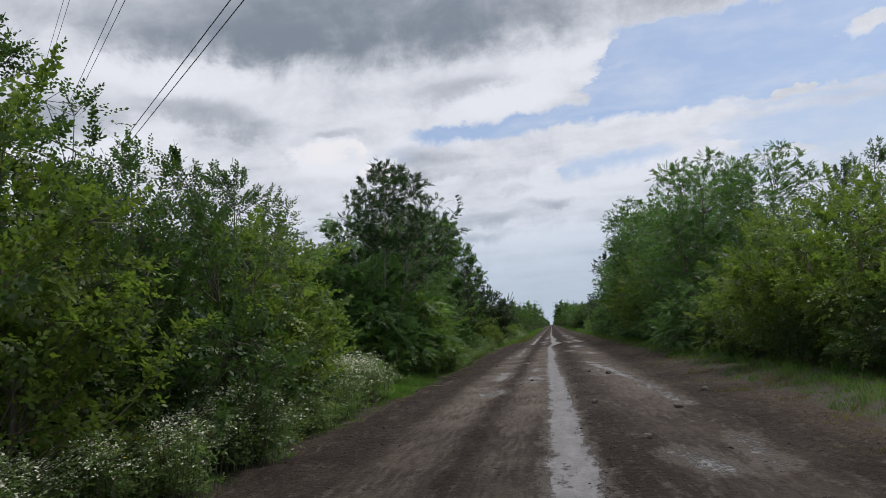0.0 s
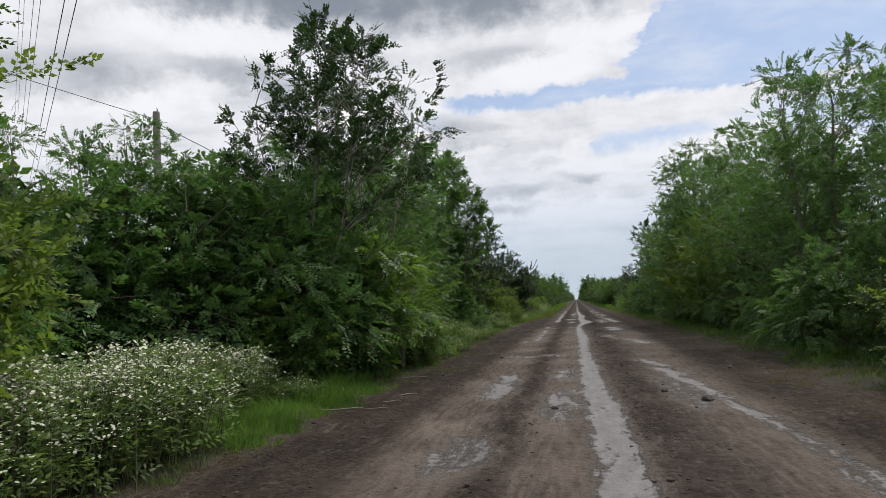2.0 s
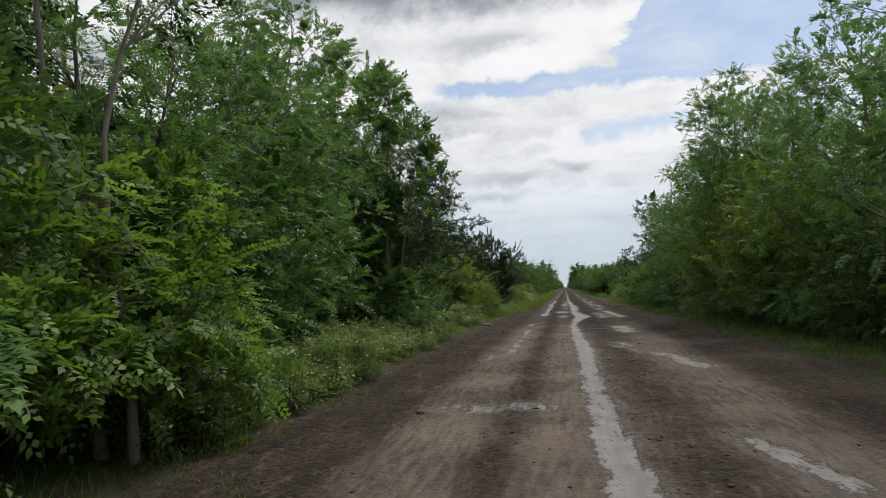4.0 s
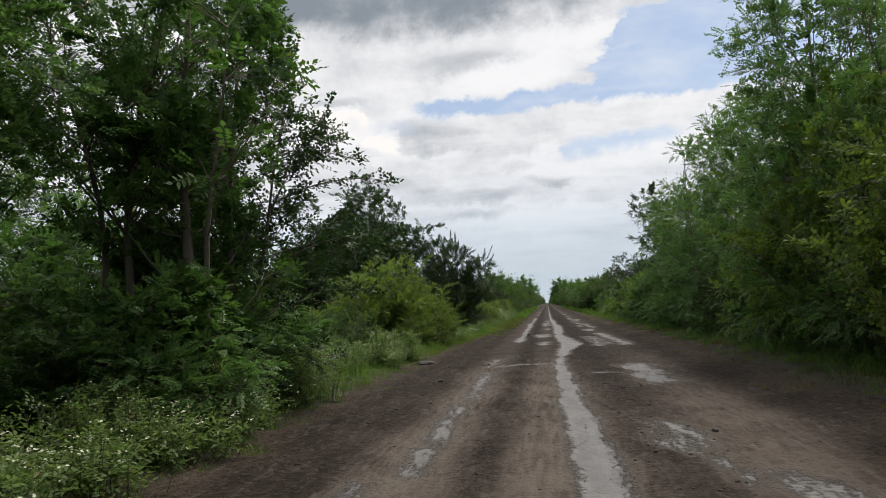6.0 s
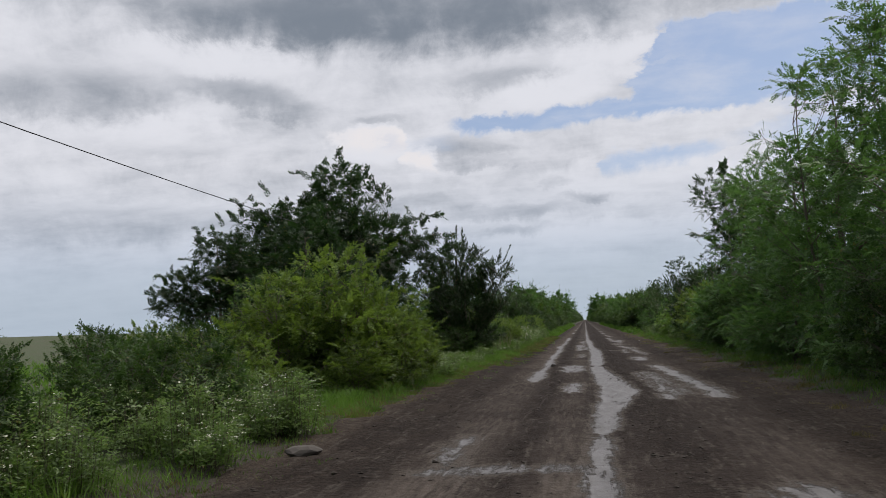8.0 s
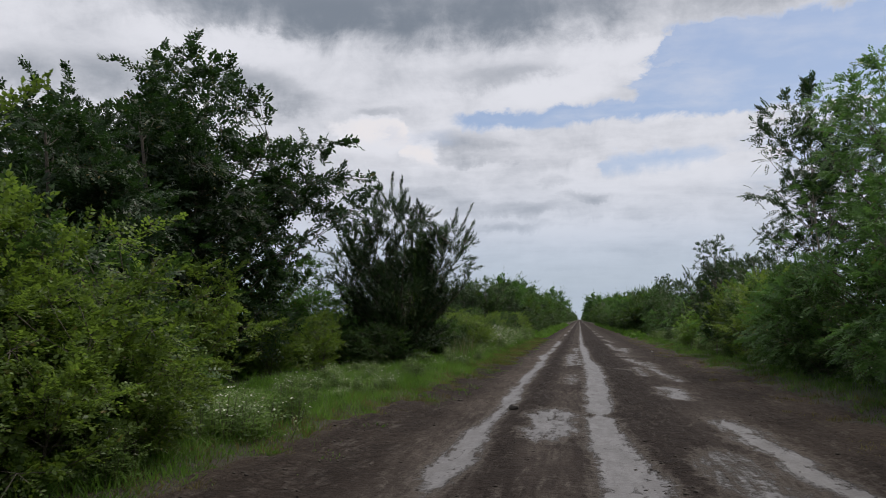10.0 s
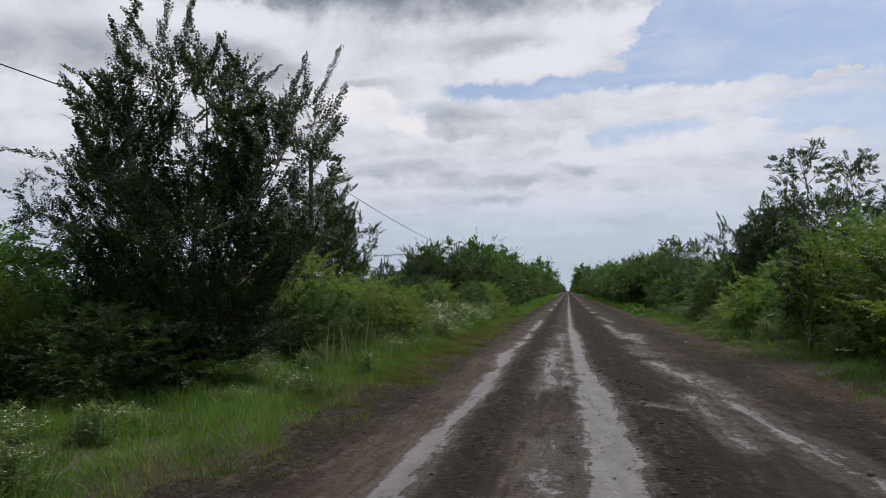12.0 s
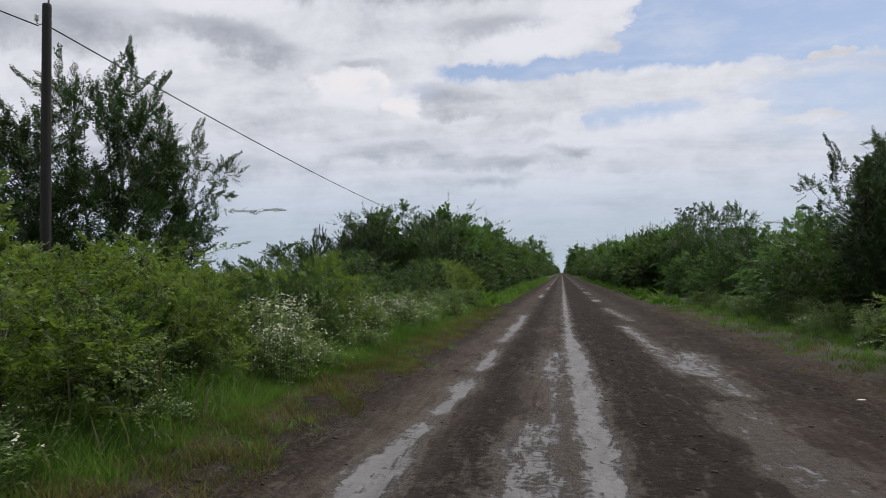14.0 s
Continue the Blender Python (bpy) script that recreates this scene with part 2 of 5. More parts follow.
def road_material():
    """Dried mud over old asphalt; the asphalt shows where wheels keep it clean."""
    mat, n, bsdf, out = material("muddy_road")
    pos = n.add("ShaderNodeNewGeometry").outputs["Position"]
    worn = n.add("ShaderNodeAttribute")
    worn.attribute_name = "worn"
    rim = n.add("ShaderNodeAttribute")
    rim.attribute_name = "rim"
    grit = n.noise(pos, 26, 6, 0.62)
    clod = n.noise(pos, 7.5, 5, 0.6, 0.4)
    drag = n.noise(pos, 5.0, 6, 0.6, 0.15, (2.6, 0.32, 1))
    broad = n.noise(pos, 0.55, 4, 0.55)

    fine = n.noise(pos, 5.0, 7, 0.66, 0.5, (4.0, 0.28, 1))
    lump = n.noise(pos, 13.0, 6, 0.62, 0.5)
    lane = n.add("ShaderNodeAttribute")
    lane.attribute_name = "lane"
    ridge = n.add("ShaderNodeAttribute")
    ridge.attribute_name = "ridge"
    split = n.add("ShaderNodeSeparateXYZ")
    n.link(pos, split.inputs[0])
    along = n.math("ADD", split.outputs[1], n.math("MULTIPLY", broad, 6.0))

    mud = n.mix(n.step(broad, 0.33, 0.68), (0.062, 0.049, 0.044), (0.098, 0.079, 0.070))
    mud = n.mix(n.math("MULTIPLY", n.step(drag, 0.44, 0.70), 0.6), mud, (0.140, 0.118, 0.101))
    mud = n.mix(n.math("MULTIPLY", n.step(fine, 0.44, 0.66), 0.5), mud, (0.052, 0.042, 0.035))
    mud = n.mix(n.math("MULTIPLY", n.step(clod, 0.50, 0.68), 0.65), mud, (0.030, 0.023, 0.019))
    mud = n.mix(n.math("MULTIPLY", n.step(lump, 0.55, 0.68), 0.7), mud, (0.024, 0.0185, 0.0155))
    mud = n.mix(n.math("MULTIPLY", n.step(grit, 0.62, 0.76), 0.65), mud, (0.165, 0.138, 0.118))
    # the mud is darker near the start and along the far stretch
    dark_stretch = n.math("ADD", n.step(along, 45.0, 58.0), n.math("MULTIPLY", n.step(along, 19.0, 13.0), 0.9), clamp=True)
    mud = n.mix(n.math("MULTIPLY", dark_stretch, 0.88), mud, (0.022, 0.0168, 0.0148))
    # browner, looser earth towards the sides
    loose = n.noise(pos, 1.4, 6, 0.62, 0.2, (1.0, 0.45, 1))
    mud = n.mix(n.math("MULTIPLY", rim.outputs["Fac"], 0.8), mud, (0.069, 0.054, 0.044))
    mud = n.mix(n.math("MULTIPLY", n.math("MULTIPLY", rim.outputs["Fac"], n.step(loose, 0.38, 0.60)), 0.5), mud, (0.079, 0.062, 0.050))
    mud = n.mix(n.math("MULTIPLY", n.math("MULTIPLY", rim.outputs["Fac"], n.step(lump, 0.50, 0.60)), 0.6), mud, (0.026, 0.019, 0.014))
    # churned ridges between the wheel tracks
    rise = ridge.outputs["Fac"]
    mud = n.mix(n.math("MULTIPLY", rise, 0.75), mud, (0.034, 0.0250, 0.0212))
    mud = n.mix(n.math("MULTIPLY", n.math("MULTIPLY", rise, n.step(n.math("ADD", n.math("MULTIPLY", lump, 0.6), n.math("MULTIPLY", clod, 0.5)), 0.44, 0.62)), 0.7), mud, (0.016, 0.0125, 0.011))
    pebble = n.step(n.noise(pos, 22.0, 4, 0.6, 1.2), 0.46, 0.56)
    mud = n.mix(n.math("MULTIPLY", n.math("MULTIPLY", pebble, n.math("ADD", rise, n.math("MULTIPLY", rim.outputs["Fac"], 0.6), clamp=True)), 0.65), mud, (0.015, 0.0115, 0.0095))
    # mud pressed flat in the lanes dries paler, in long smears
    slick = n.math("ADD", n.math("MULTIPLY", drag, 0.5), n.math("ADD", n.math("MULTIPLY", fine, 0.3), n.math("MULTIPLY", broad, 0.35)))
    press = n.math("MULTIPLY", lane.outputs["Fac"], n.step(slick, 0.42, 0.68))
    press = n.math("MULTIPLY", press, n.math("MULTIPLY_ADD", dark_stretch, -0.48, 0.85))
    mud = n.mix(press, mud, (0.165, 0.138, 0.119))

    tar = n.mix(n.step(n.noise(pos, 3.2, 5, 0.6, 0, (1.8, 0.5, 1)), 0.32, 0.7), (0.116, 0.109, 0.110), (0.172, 0.165, 0.167))
    tar = n.mix(n.math("MULTIPLY", n.step(fine, 0.50, 0.68), 0.40), tar, (0.108, 0.098, 0.093))
    tar = n.mix(n.math("MULTIPLY", n.step(grit, 0.56, 0.74), 0.4), tar, (0.225, 0.213, 0.208))
    crack = n.step(n.math("ABSOLUTE", n.math("SUBTRACT", n.noise(pos, 1.7, 3, 0.5, 0.6), 0.5)), 0.0, 0.012, 0.45, 0.0)
    tar = n.mix(crack, tar, (0.06, 0.05, 0.045))

    smear = n.noise(pos, 2.2, 7, 0.66, 1.2, (2.2, 0.45, 1))
    nibble = n.noise(pos, 7.0, 6, 0.68, 1.6)
    field = n.math("ADD", worn.outputs["Fac"], n.math("MULTIPLY", n.math("SUBTRACT", drag, 0.5), 0.5))
    field = n.math("ADD", field, n.math("MULTIPLY", n.math("SUBTRACT", nibble, 0.5), 1.35))
    field = n.math("ADD", field, n.math("MULTIPLY", n.math("SUBTRACT", smear, 0.5), 1.5))
    field = n.math("ADD", field, n.math("MULTIPLY", n.math("SUBTRACT", fine, 0.5), 0.35))
    film = n.math("MULTIPLY", n.step(field, 0.0, 0.58), 0.62)
    clean = n.step(field, 0.44, 0.80)
    n.link(n.mix(clean, n.mix(film, mud, (0.140, 0.122, 0.107)), tar), bsdf.inputs["Base Color"])
    n.link(n.math("MULTIPLY_ADD", clean, -0.30, 0.90), bsdf.inputs["Roughness"])
    n.link(n.math("MULTIPLY_ADD", clean, 0.26, 0.07), bsdf.inputs["Specular IOR Level"])
    rough = n.math("ADD", n.math("MULTIPLY", n.math("ADD", clod, lump), 1.0), n.math("MULTIPLY", grit, 0.45))
    height = n.math("MULTIPLY", rough, n.math("MULTIPLY_ADD", clean, -0.85, 1.0))
    bump(n, bsdf, height, 0.8, 0.05)
    return mat


def ground_material():
    mat, n, bsdf, out = material("meadow_ground")
    pos = n.add("ShaderNodeNewGeometry").outputs["Position"]
    broad = n.noise(pos, 0.25, 5, 0.6)
    fine = n.noise(pos, 9, 6, 0.65)
    green = n.mix(fine, (0.030, 0.040, 0.014), (0.068, 0.090, 0.030))
    verge = n.add("ShaderNodeAttribute")
    verge.attribute_name = "verge"
    bare = n.step(n.math("ADD", verge.outputs["Fac"], n.math("MULTIPLY", n.math("SUBTRACT", n.noise(pos, 3.0, 6, 0.65), 0.5), 1.2)), 0.25, 0.75)
    earth = n.mix(fine, (0.045, 0.034, 0.022), (0.10, 0.078, 0.048))
    soil = n.mix(fine, (0.020, 0.016, 0.011), (0.050, 0.040, 0.027))
    n.link(n.mix(bare, n.mix(n.math("MULTIPLY", n.step(broad, 0.46, 0.66), 0.5), green, earth), soil), bsdf.inputs["Base Color"])
    bsdf.inputs["Roughness"].default_value = 0.95
    bump(n, bsdf, fine, 0.8, 0.06)
    return mat


LEAF = {
    "robinia": leaf_material("robinia_leaf", (0.033, 0.076, 0.027), (0.106, 0.196, 0.060), (0.16, 0.34, 0.05), thin_part=0.42),
    # robinia leaf again, with light on the fronds put into its colour
    "sunlit": leaf_material("sunlit_robinia_leaf", (0.055, 0.120, 0.026), (0.170, 0.280, 0.060), (0.24, 0.42, 0.04), thin_part=0.45),
    "ash": leaf_material("ash_leaf", (0.026, 0.058, 0.021), (0.068, 0.134, 0.037), (0.12, 0.27, 0.03)),
    "elm": leaf_material("elm_leaf", (0.020, 0.044, 0.015), (0.056, 0.100, 0.028), (0.10, 0.21, 0.025), thin_part=0.36),
    "maple": leaf_material("maple_leaf", (0.044, 0.080, 0.018), (0.142, 0.212, 0.044), (0.22, 0.34, 0.03), thin_part=0.48),
    "plum": leaf_material("plum_leaf", (0.016, 0.034, 0.013), (0.044, 0.084, 0.025), (0.05, 0.11, 0.015), thin_part=0.18),
    # own dark green for the ash; for robinias, backlit darkness put into the colour
    "dark_crown": leaf_material("dark_crown_leaf", (0.010, 0.024, 0.010), (0.028, 0.058, 0.019), (0.05, 0.12, 0.015), thin_part=0.30),
    "hedge": leaf_material("hedge_leaf", (0.016, 0.036, 0.012), (0.052, 0.092, 0.025), (0.09, 0.17, 0.02)),
    "weed": leaf_material("weed_leaf", (0.065, 0.110, 0.032), (0.165, 0.235, 0.085), (0.20, 0.34, 0.06)),
    "grass": leaf_material("grass_blade", (0.036, 0.082, 0.015), (0.140, 0.235, 0.048), (0.14, 0.32, 0.02), 0.5),
    "seed": leaf_material("seeding_grass_blade", (0.16, 0.16, 0.08), (0.34, 0.33, 0.20), (0.3, 0.3, 0.15), 0.6),
    "straw": leaf_material("dry_grass_blade", (0.070, 0.070, 0.024), (0.170, 0.150, 0.060), (0.2, 0.18, 0.05), 0.6),
}
BARK = bark_material("grey_brown_bark", (0.045, 0.036, 0.028), (0.17, 0.145, 0.115))
PALE_BARK = bark_material("pale_robinia_bark", (0.085, 0.074, 0.060), (0.27, 0.245, 0.20))
STEM = bark_material("green_brown_stem", (0.05, 0.055, 0.028), (0.13, 0.12, 0.07))
PETAL = plain_material("white_petals", (0.48, 0.50, 0.38), 0.7, 0, 60, 0.2)
GOLD = plain_material("yellow_petals", (0.55, 0.42, 0.04), 0.7, 0, 60, 0.2)
STONE = plain_material("brown_grey_stone", (0.070, 0.061, 0.054), 0.9, 0, 25, 0.5)
CLOD = plain_material("dry_mud_clod", (0.044, 0.035, 0.029), 0.95, 0, 25, 0.45)
POLE_WOOD = bark_material("tarred_pole_wood", (0.011, 0.010, 0.009), (0.034, 0.030, 0.027))
GREY_POLE = bark_material("weathered_pole_wood", (0.10, 0.09, 0.08), (0.26, 0.24, 0.22))
STEEL = plain_material("rusty_steel", (0.10, 0.075, 0.06), 0.6, 0.6, 40)
GALVANISED = plain_material("galvanised_steel", (0.30, 0.31, 0.33), 0.6, 0.3, 8, 0.15)
PORCELAIN = plain_material("porcelain_insulator", (0.55, 0.54, 0.50), 0.25, 0, 20, 0.1)
WIRE = plain_material("dull_cable", (0.045, 0.045, 0.05), 0.5, 0.4, 40, 0.1)
ROAD = road_material()
GROUND = ground_material()
TWIG = plain_material("bleached_wood", (0.17, 0.14, 0.105), 0.85, 0, 40, 0.35)
PAPER = plain_material("white_litter", (0.6, 0.6, 0.58), 0.6, 0, 20, 0.1)


# ---------------------------------------------------------------- mesh helpers
def mesh_from(name, verts, faces_flat, size, mat, smooth=False):
    """A mesh from arrays: verts (n,3) and faces of one size as a flat index array."""
    me = bpy.data.meshes.new(name)
    verts = np.asarray(verts, np.float32)
    idx = np.asarray(faces_flat, np.int32).ravel()
    count = len(idx) // size
    me.vertices.add(len(verts))
    me.vertices.foreach_set("co", verts.ravel())
    me.loops.add(len(idx))
    me.loops.foreach_set("vertex_index", idx)
    me.polygons.add(count)
    me.polygons.foreach_set("loop_start", np.arange(count, dtype=np.int32) * size)
    if smooth:
        me.polygons.foreach_set("use_smooth", np.ones(count, bool))
    me.update(calc_edges=True)
    me.materials.append(mat)
    return me


def part(name, me, parent, label=""):
    ob = new(name, me)
    ob.parent = parent
    return tagged(ob, label)


def from_bmesh(name, bm, mat, smooth=True):
    me = bpy.data.meshes.new(name)
    bm.to_mesh(me)
    bm.free()
    for poly in me.polygons:
        poly.use_smooth = smooth
    me.materials.append(mat)
    return me


def unit(v):
    return v / np.maximum(np.linalg.norm(v, axis=-1, keepdims=True), 1e-6)


class Tubes:
    """Gathers tapered round branches into one mesh."""

    def __init__(self):
        self.v, self.f, self.n = [], [], 0

    def add(self, points, radii, sides=6):
        p = np.asarray(points, float)
        r = np.asarray(radii, float)
        along = unit(np.gradient(p, axis=0))
        side = unit(np.cross(along, np.array((0.31, 0.83, 0.46))))
        other = np.cross(along, side)
        a = np.arange(sides) * 2 * math.pi / sides
        ring = (p[:, None] + r[:, None, None] * (np.cos(a)[None, :, None] * side[:, None] + np.sin(a)[None, :, None] * other[:, None]))
        self.v.append(ring.reshape(-1, 3))
        k = np.arange(len(p) - 1)[:, None] * sides + np.arange(sides)[None]
        nx = np.arange(len(p) - 1)[:, None] * sides + (np.arange(sides)[None] + 1) % sides
        quad = np.stack((k, nx, nx + sides, k + sides), -1).reshape(-1, 4) + self.n
        self.f.append(quad)
        self.n += len(p) * sides

    def mesh(self, name, mat):
        return mesh_from(name, np.concatenate(self.v), np.concatenate(self.f), 4, mat, True)


def blades(root, axis, normal, length, width, fold=0.18):
    """Leaf blades as folded four-cornered faces: arrays of roots, directions and sizes."""
    side = unit(np.cross(axis, normal))
    up = np.cross(side, axis)
    L, W = length[:, None], width[:, None]
    mid = root + axis * L * 0.45 + up * W * fold
    v = np.stack((root, mid + side * W * 0.5 - up * W * 0.1, root + axis * L - up * L * 0.08, mid - side * W * 0.5 - up * W * 0.1), 1)
    return v.reshape(-1, 3)


# leaf shapes by kind: leaves on a spray, blade length and width, spray length, droop, in pairs
KINDS = {
    "robinia": (13, 0.064, 0.038, 0.27, 0.32, True),
    "ash": (9, 0.108, 0.054, 0.29, 0.30, True),
    "elm": (9, 0.062, 0.036, 0.24, 0.10, False),
    "maple": (9, 0.066, 0.042, 0.25, 0.25, False),
    "plum": (15, 0.052, 0.031, 0.25, -0.10, False),
    "far": (9, 0.17, 0.10, 0.55, 0.15, False),
    "weed": (7, 0.080, 0.030, 0.24, 0.0, False),
}


def sprays(rng, origin, heading, kind, reach=1.0, size=1.0, facing=None):
    """Leaves along many short twigs. Returns the leaves' corners and the twigs' end points."""
    count, length, width, twig, droop, paired = KINDS[kind]
    n = len(origin)
    count = max(3, int(round(count * reach)))
    if paired:
        count += 1 - count % 2
    span = twig * reach * rng.uniform(0.7, 1.3, (n, 1))
    heading = unit(heading)
    face = (np.array((0, 0, 1.0)) if facing is None else facing) + rng.normal(size=(n, 3)) * 0.35
    side = unit(np.cross(heading, face))
    lift = np.cross(side, heading)
    roots, axes, normals = [], [], []
    for k in range(count):
        place_on = (k // 2 + 0.7) / (count / 2) if paired else (k + 0.6) / count
        s = min(place_on, 1.0)
        sag = np.array((0, 0, -1.0)) * (droop * span * s * s * 0.8)
        roots.append(origin + heading * span * s + sag)
        sign = 1.0 if k % 2 else -1.0
        loose = 0.12 if paired else 0.28
        if k == count - 1:
            axes.append(heading + rng.normal(size=(n, 3)) * 0.15)
        else:
            axes.append(side * sign + heading * (0.4 if paired else 0.55) + rng.normal(size=(n, 3)) * loose + np.array((0, 0, -0.35 * max(droop, 0))))
        normals.append(lift + rng.normal(size=(n, 3)) * loose)
    roots, axes, normals = np.concatenate(roots), unit(np.concatenate(axes)), np.concatenate(normals)
    m = len(roots)
    scale = rng.uniform(0.75, 1.2, m) * size
    tips = origin + heading * span + np.array((0, 0, -1.0)) * droop * span * 0.6
    return blades(roots, axes, normals, length * scale, width * scale * rng.uniform(0.85, 1.15, m)), tips


def scatter_in(rng, lobes, count, shell=0.5):
    """Points spread through ellipsoids (x, y, z, rx, ry, rz), denser towards their skins."""
    lobes = np.asarray(lobes, float)
    weight = np.prod(lobes[:, 3:], axis=1) ** 0.75
    pick = rng.choice(len(lobes), count, p=weight / weight.sum())
    d = unit(rng.normal(size=(count, 3)))
    r = rng.uniform(shell ** 3, 1, (count, 1)) ** (1 / 3)
    return lobes[pick, :3] + d * r * lobes[pick, 3:], d


def grow(name, seed, kind, lobes, stems, clusters, per_cluster, leaf=None, label="", category="tree", group="",
         puff=0.42, upright=0.15, shoots=0, shoot_reach=3.0, size=1.0, low=0.15, bark=None, crown_name="crown", shell=0.35, limbs=60, twigs=0.4, core=3.0, arms=(), plumes=0, plume_len=0.9, plume_up=0.3, plume_sag=0.2, flat=0.5, thick=0.17, boughs=0, bough_twigs=9, bough_twig=0.5, bough_lift=0.1, bough_sag=0.1, bough_rise=0.55):
    """A tree or shrub at the origin: stems with limbs, and a crown of leaf sprays in clumps.
    lobes: ellipsoids that the crown fills; stems: (x, y, lean x, lean y, height, radius)."""
    rng = np.random.default_rng(seed)
    base = tagged(new(name), label, category, group)
    centres, outward = scatter_in(rng, lobes, clusters, shell)
    centres[:, 2] = np.maximum(centres[:, 2], low + 0.1 * rng.random(clusters))
    stem_paths = []
    stem_tubes = []
    for x, y, lx, ly, height, radius in stems:
        t = np.linspace(0, 1, 9)
        wob = rng.normal(size=(3, 2)) * 0.05 * height ** 0.5
        px = x + lx * t ** 1.3 + wob[0, 0] * np.sin(t * 4) + wob[1, 0] * np.sin(t * 9) * 0.4
        py = y + ly * t ** 1.3 + wob[0, 1] * np.sin(t * 4.6) + wob[1, 1] * np.sin(t * 8) * 0.4
        path = np.stack((px, py, t * height - 0.08), 1)
        tube = Tubes()
        flare = 1 + 0.5 * np.exp(-t * 14)
        tube.add(path, radius * (1 - 0.86 * t) * flare, 8)
        stem_paths.append((path, radius))
        stem_tubes.append(tube)
    # each clump hangs on a limb from the nearest stem
    for c, centre in enumerate(centres[:limbs]):
        best = min(range(len(stem_paths)), key=lambda k: np.hypot(*(stem_paths[k][0][5, :2] - centre[:2])))
        path, radius = stem_paths[best]
        reach = np.hypot(*(path[4, :2] - centre[:2]))
        z0 = min(max(centre[2] - 0.25 - reach * 0.55, path[2, 2]), path[-2, 2])
        k = int(np.argmin(abs(path[:, 2] - z0)))
        start, t = path[k], np.linspace(0, 1, 5)[:, None]
        bend = (start + centre) / 2 + np.array((0, 0, -0.12 * reach)) + rng.normal(size=3) * 0.08 * reach
        curve = (1 - t) ** 2 * start + 2 * t * (1 - t) * bend + t * t * centre
        thick = radius * (1 - 0.86 * k / 8) * rng.uniform(0.3, 0.5)
        stem_tubes[best].add(curve, np.linspace(max(thick, 0.009), 0.006, 5), 4)
    # leaf sprays
    who = np.repeat(np.arange(clusters), per_cluster)
    d = unit(rng.normal(size=(len(who), 3)) + outward[who] * 0.55 + np.array((0, 0, upright)))
    spread = puff * rng.uniform(0.65, 1.3, clusters)[who, None]
    origin = centres[who] + d * spread * rng.uniform(0.08, 1.0, (len(who), 1)) ** 0.6 * np.array((1, 1, flat))
    origin[:, 2] = np.maximum(origin[:, 2], 0.05)
    facing = d * 0.45 + outward[who] * 0.45 + np.array((0, 0, 0.9))
    leaves, tips = sprays(rng, origin, d + np.array((0, 0, upright)), kind, 1.0, size, facing)
    sets = [leaves]
    twig_from, twig_to = [centres[who]], [tips]
    if shoots:
        top, out = scatter_in(rng, lobes, shoots, 0.9)
        out = unit(out + np.array((0, 0, 0.75)))
        keep = out[:, 2] > 0.05
        more, ends = sprays(rng, top[keep], out[keep], kind, shoot_reach, size)
        sets.append(more)
        twig_from.append(top[keep])
        twig_to.append(ends)
    if boughs:
        # leafy boughs: each leaves a stem, bends towards the crown's skin and carries twigs set with leaves
        ends, out = scatter_in(rng, lobes, boughs, 0.86)
        at, go = [], []
        for end in ends:
            end[2] = max(end[2], low + 0.25)
            best = min(range(len(stem_paths)), key=lambda k: np.hypot(*(stem_paths[k][0][5, :2] - end[:2])) + rng.uniform(0, 0.4))
            path, radius = stem_paths[best]
            reach = np.hypot(*(path[4, :2] - end[:2]))
            k = int(np.argmin(abs(path[:, 2] - max(end[2] - 0.3 - reach * bough_rise, path[1, 2]))))
            t = np.linspace(0, 1, 7)[:, None]
            bend = path[k] * 0.45 + end * 0.55 + np.array((0, 0, (0.5 * bough_sag - 0.10) * reach)) + rng.normal(size=3) * 0.07 * reach
            curve = (1 - t) ** 2 * path[k] + 2 * t * (1 - t) * bend + t * t * end
            fat = max(radius * (1 - 0.86 * k / 8) * rng.uniform(0.25, 0.45), 0.011)
            stem_tubes[best].add(curve, np.linspace(fat, 0.004, 7), 5)
            s = np.clip(np.linspace(0.28, 1.0, bough_twigs) + rng.normal(size=bough_twigs) * 0.03, 0.15, 1)[:, None]
            knot = (1 - s) ** 2 * path[k] + 2 * s * (1 - s) * bend + s * s * end
            along = unit(2 * (1 - s) * (bend - path[k]) + 2 * s * (end - bend))
            side = unit(np.cross(along, np.array((0.0, 0.0, 1.0)) + rng.normal(size=3) * 0.5)) * np.where(np.arange(bough_twigs) % 2, 1.0, -1.0)[:, None]
            heading = unit(along * 0.85 + side * (1.15 - 0.85 * s) + rng.normal(size=side.shape) * 0.3 + np.array((0, 0, bough_lift)))
            length = bough_twig * (1.15 - 0.55 * s) * rng.uniform(0.6, 1.25, s.shape)
            tip = knot + heading * length - np.array((0, 0, 1.0)) * bough_sag * length
            twig_from.append(knot)
            twig_to.append(tip)
            for u in np.linspace(0.2, 1.0, max(2, int(bough_twig / 0.1))):
                at.append(knot + heading * length * u - np.array((0, 0, 1.0)) * bough_sag * length * u * u)
                go.append(heading + rng.normal(size=heading.shape) * 0.5)
        at, go = np.concatenate(at), np.concatenate(go)
        more, _ = sprays(rng, at, go, kind, 0.62, size * 1.1, np.array((0, 0, 1.0)) + rng.normal(size=at.shape) * 0.25)
        sets.append(more)
    if plumes:
        # leafy boughs that taper outwards from the crown
        foot, out = scatter_in(rng, lobes, plumes, 0.72)
        go = unit(out * 0.8 + rng.normal(size=foot.shape) * 0.38 + np.array((0, 0, plume_up)))
        keep = (go[:, 2] > -0.35) & (foot[:, 2] > low + 0.2)
        foot, go = foot[keep], go[keep]
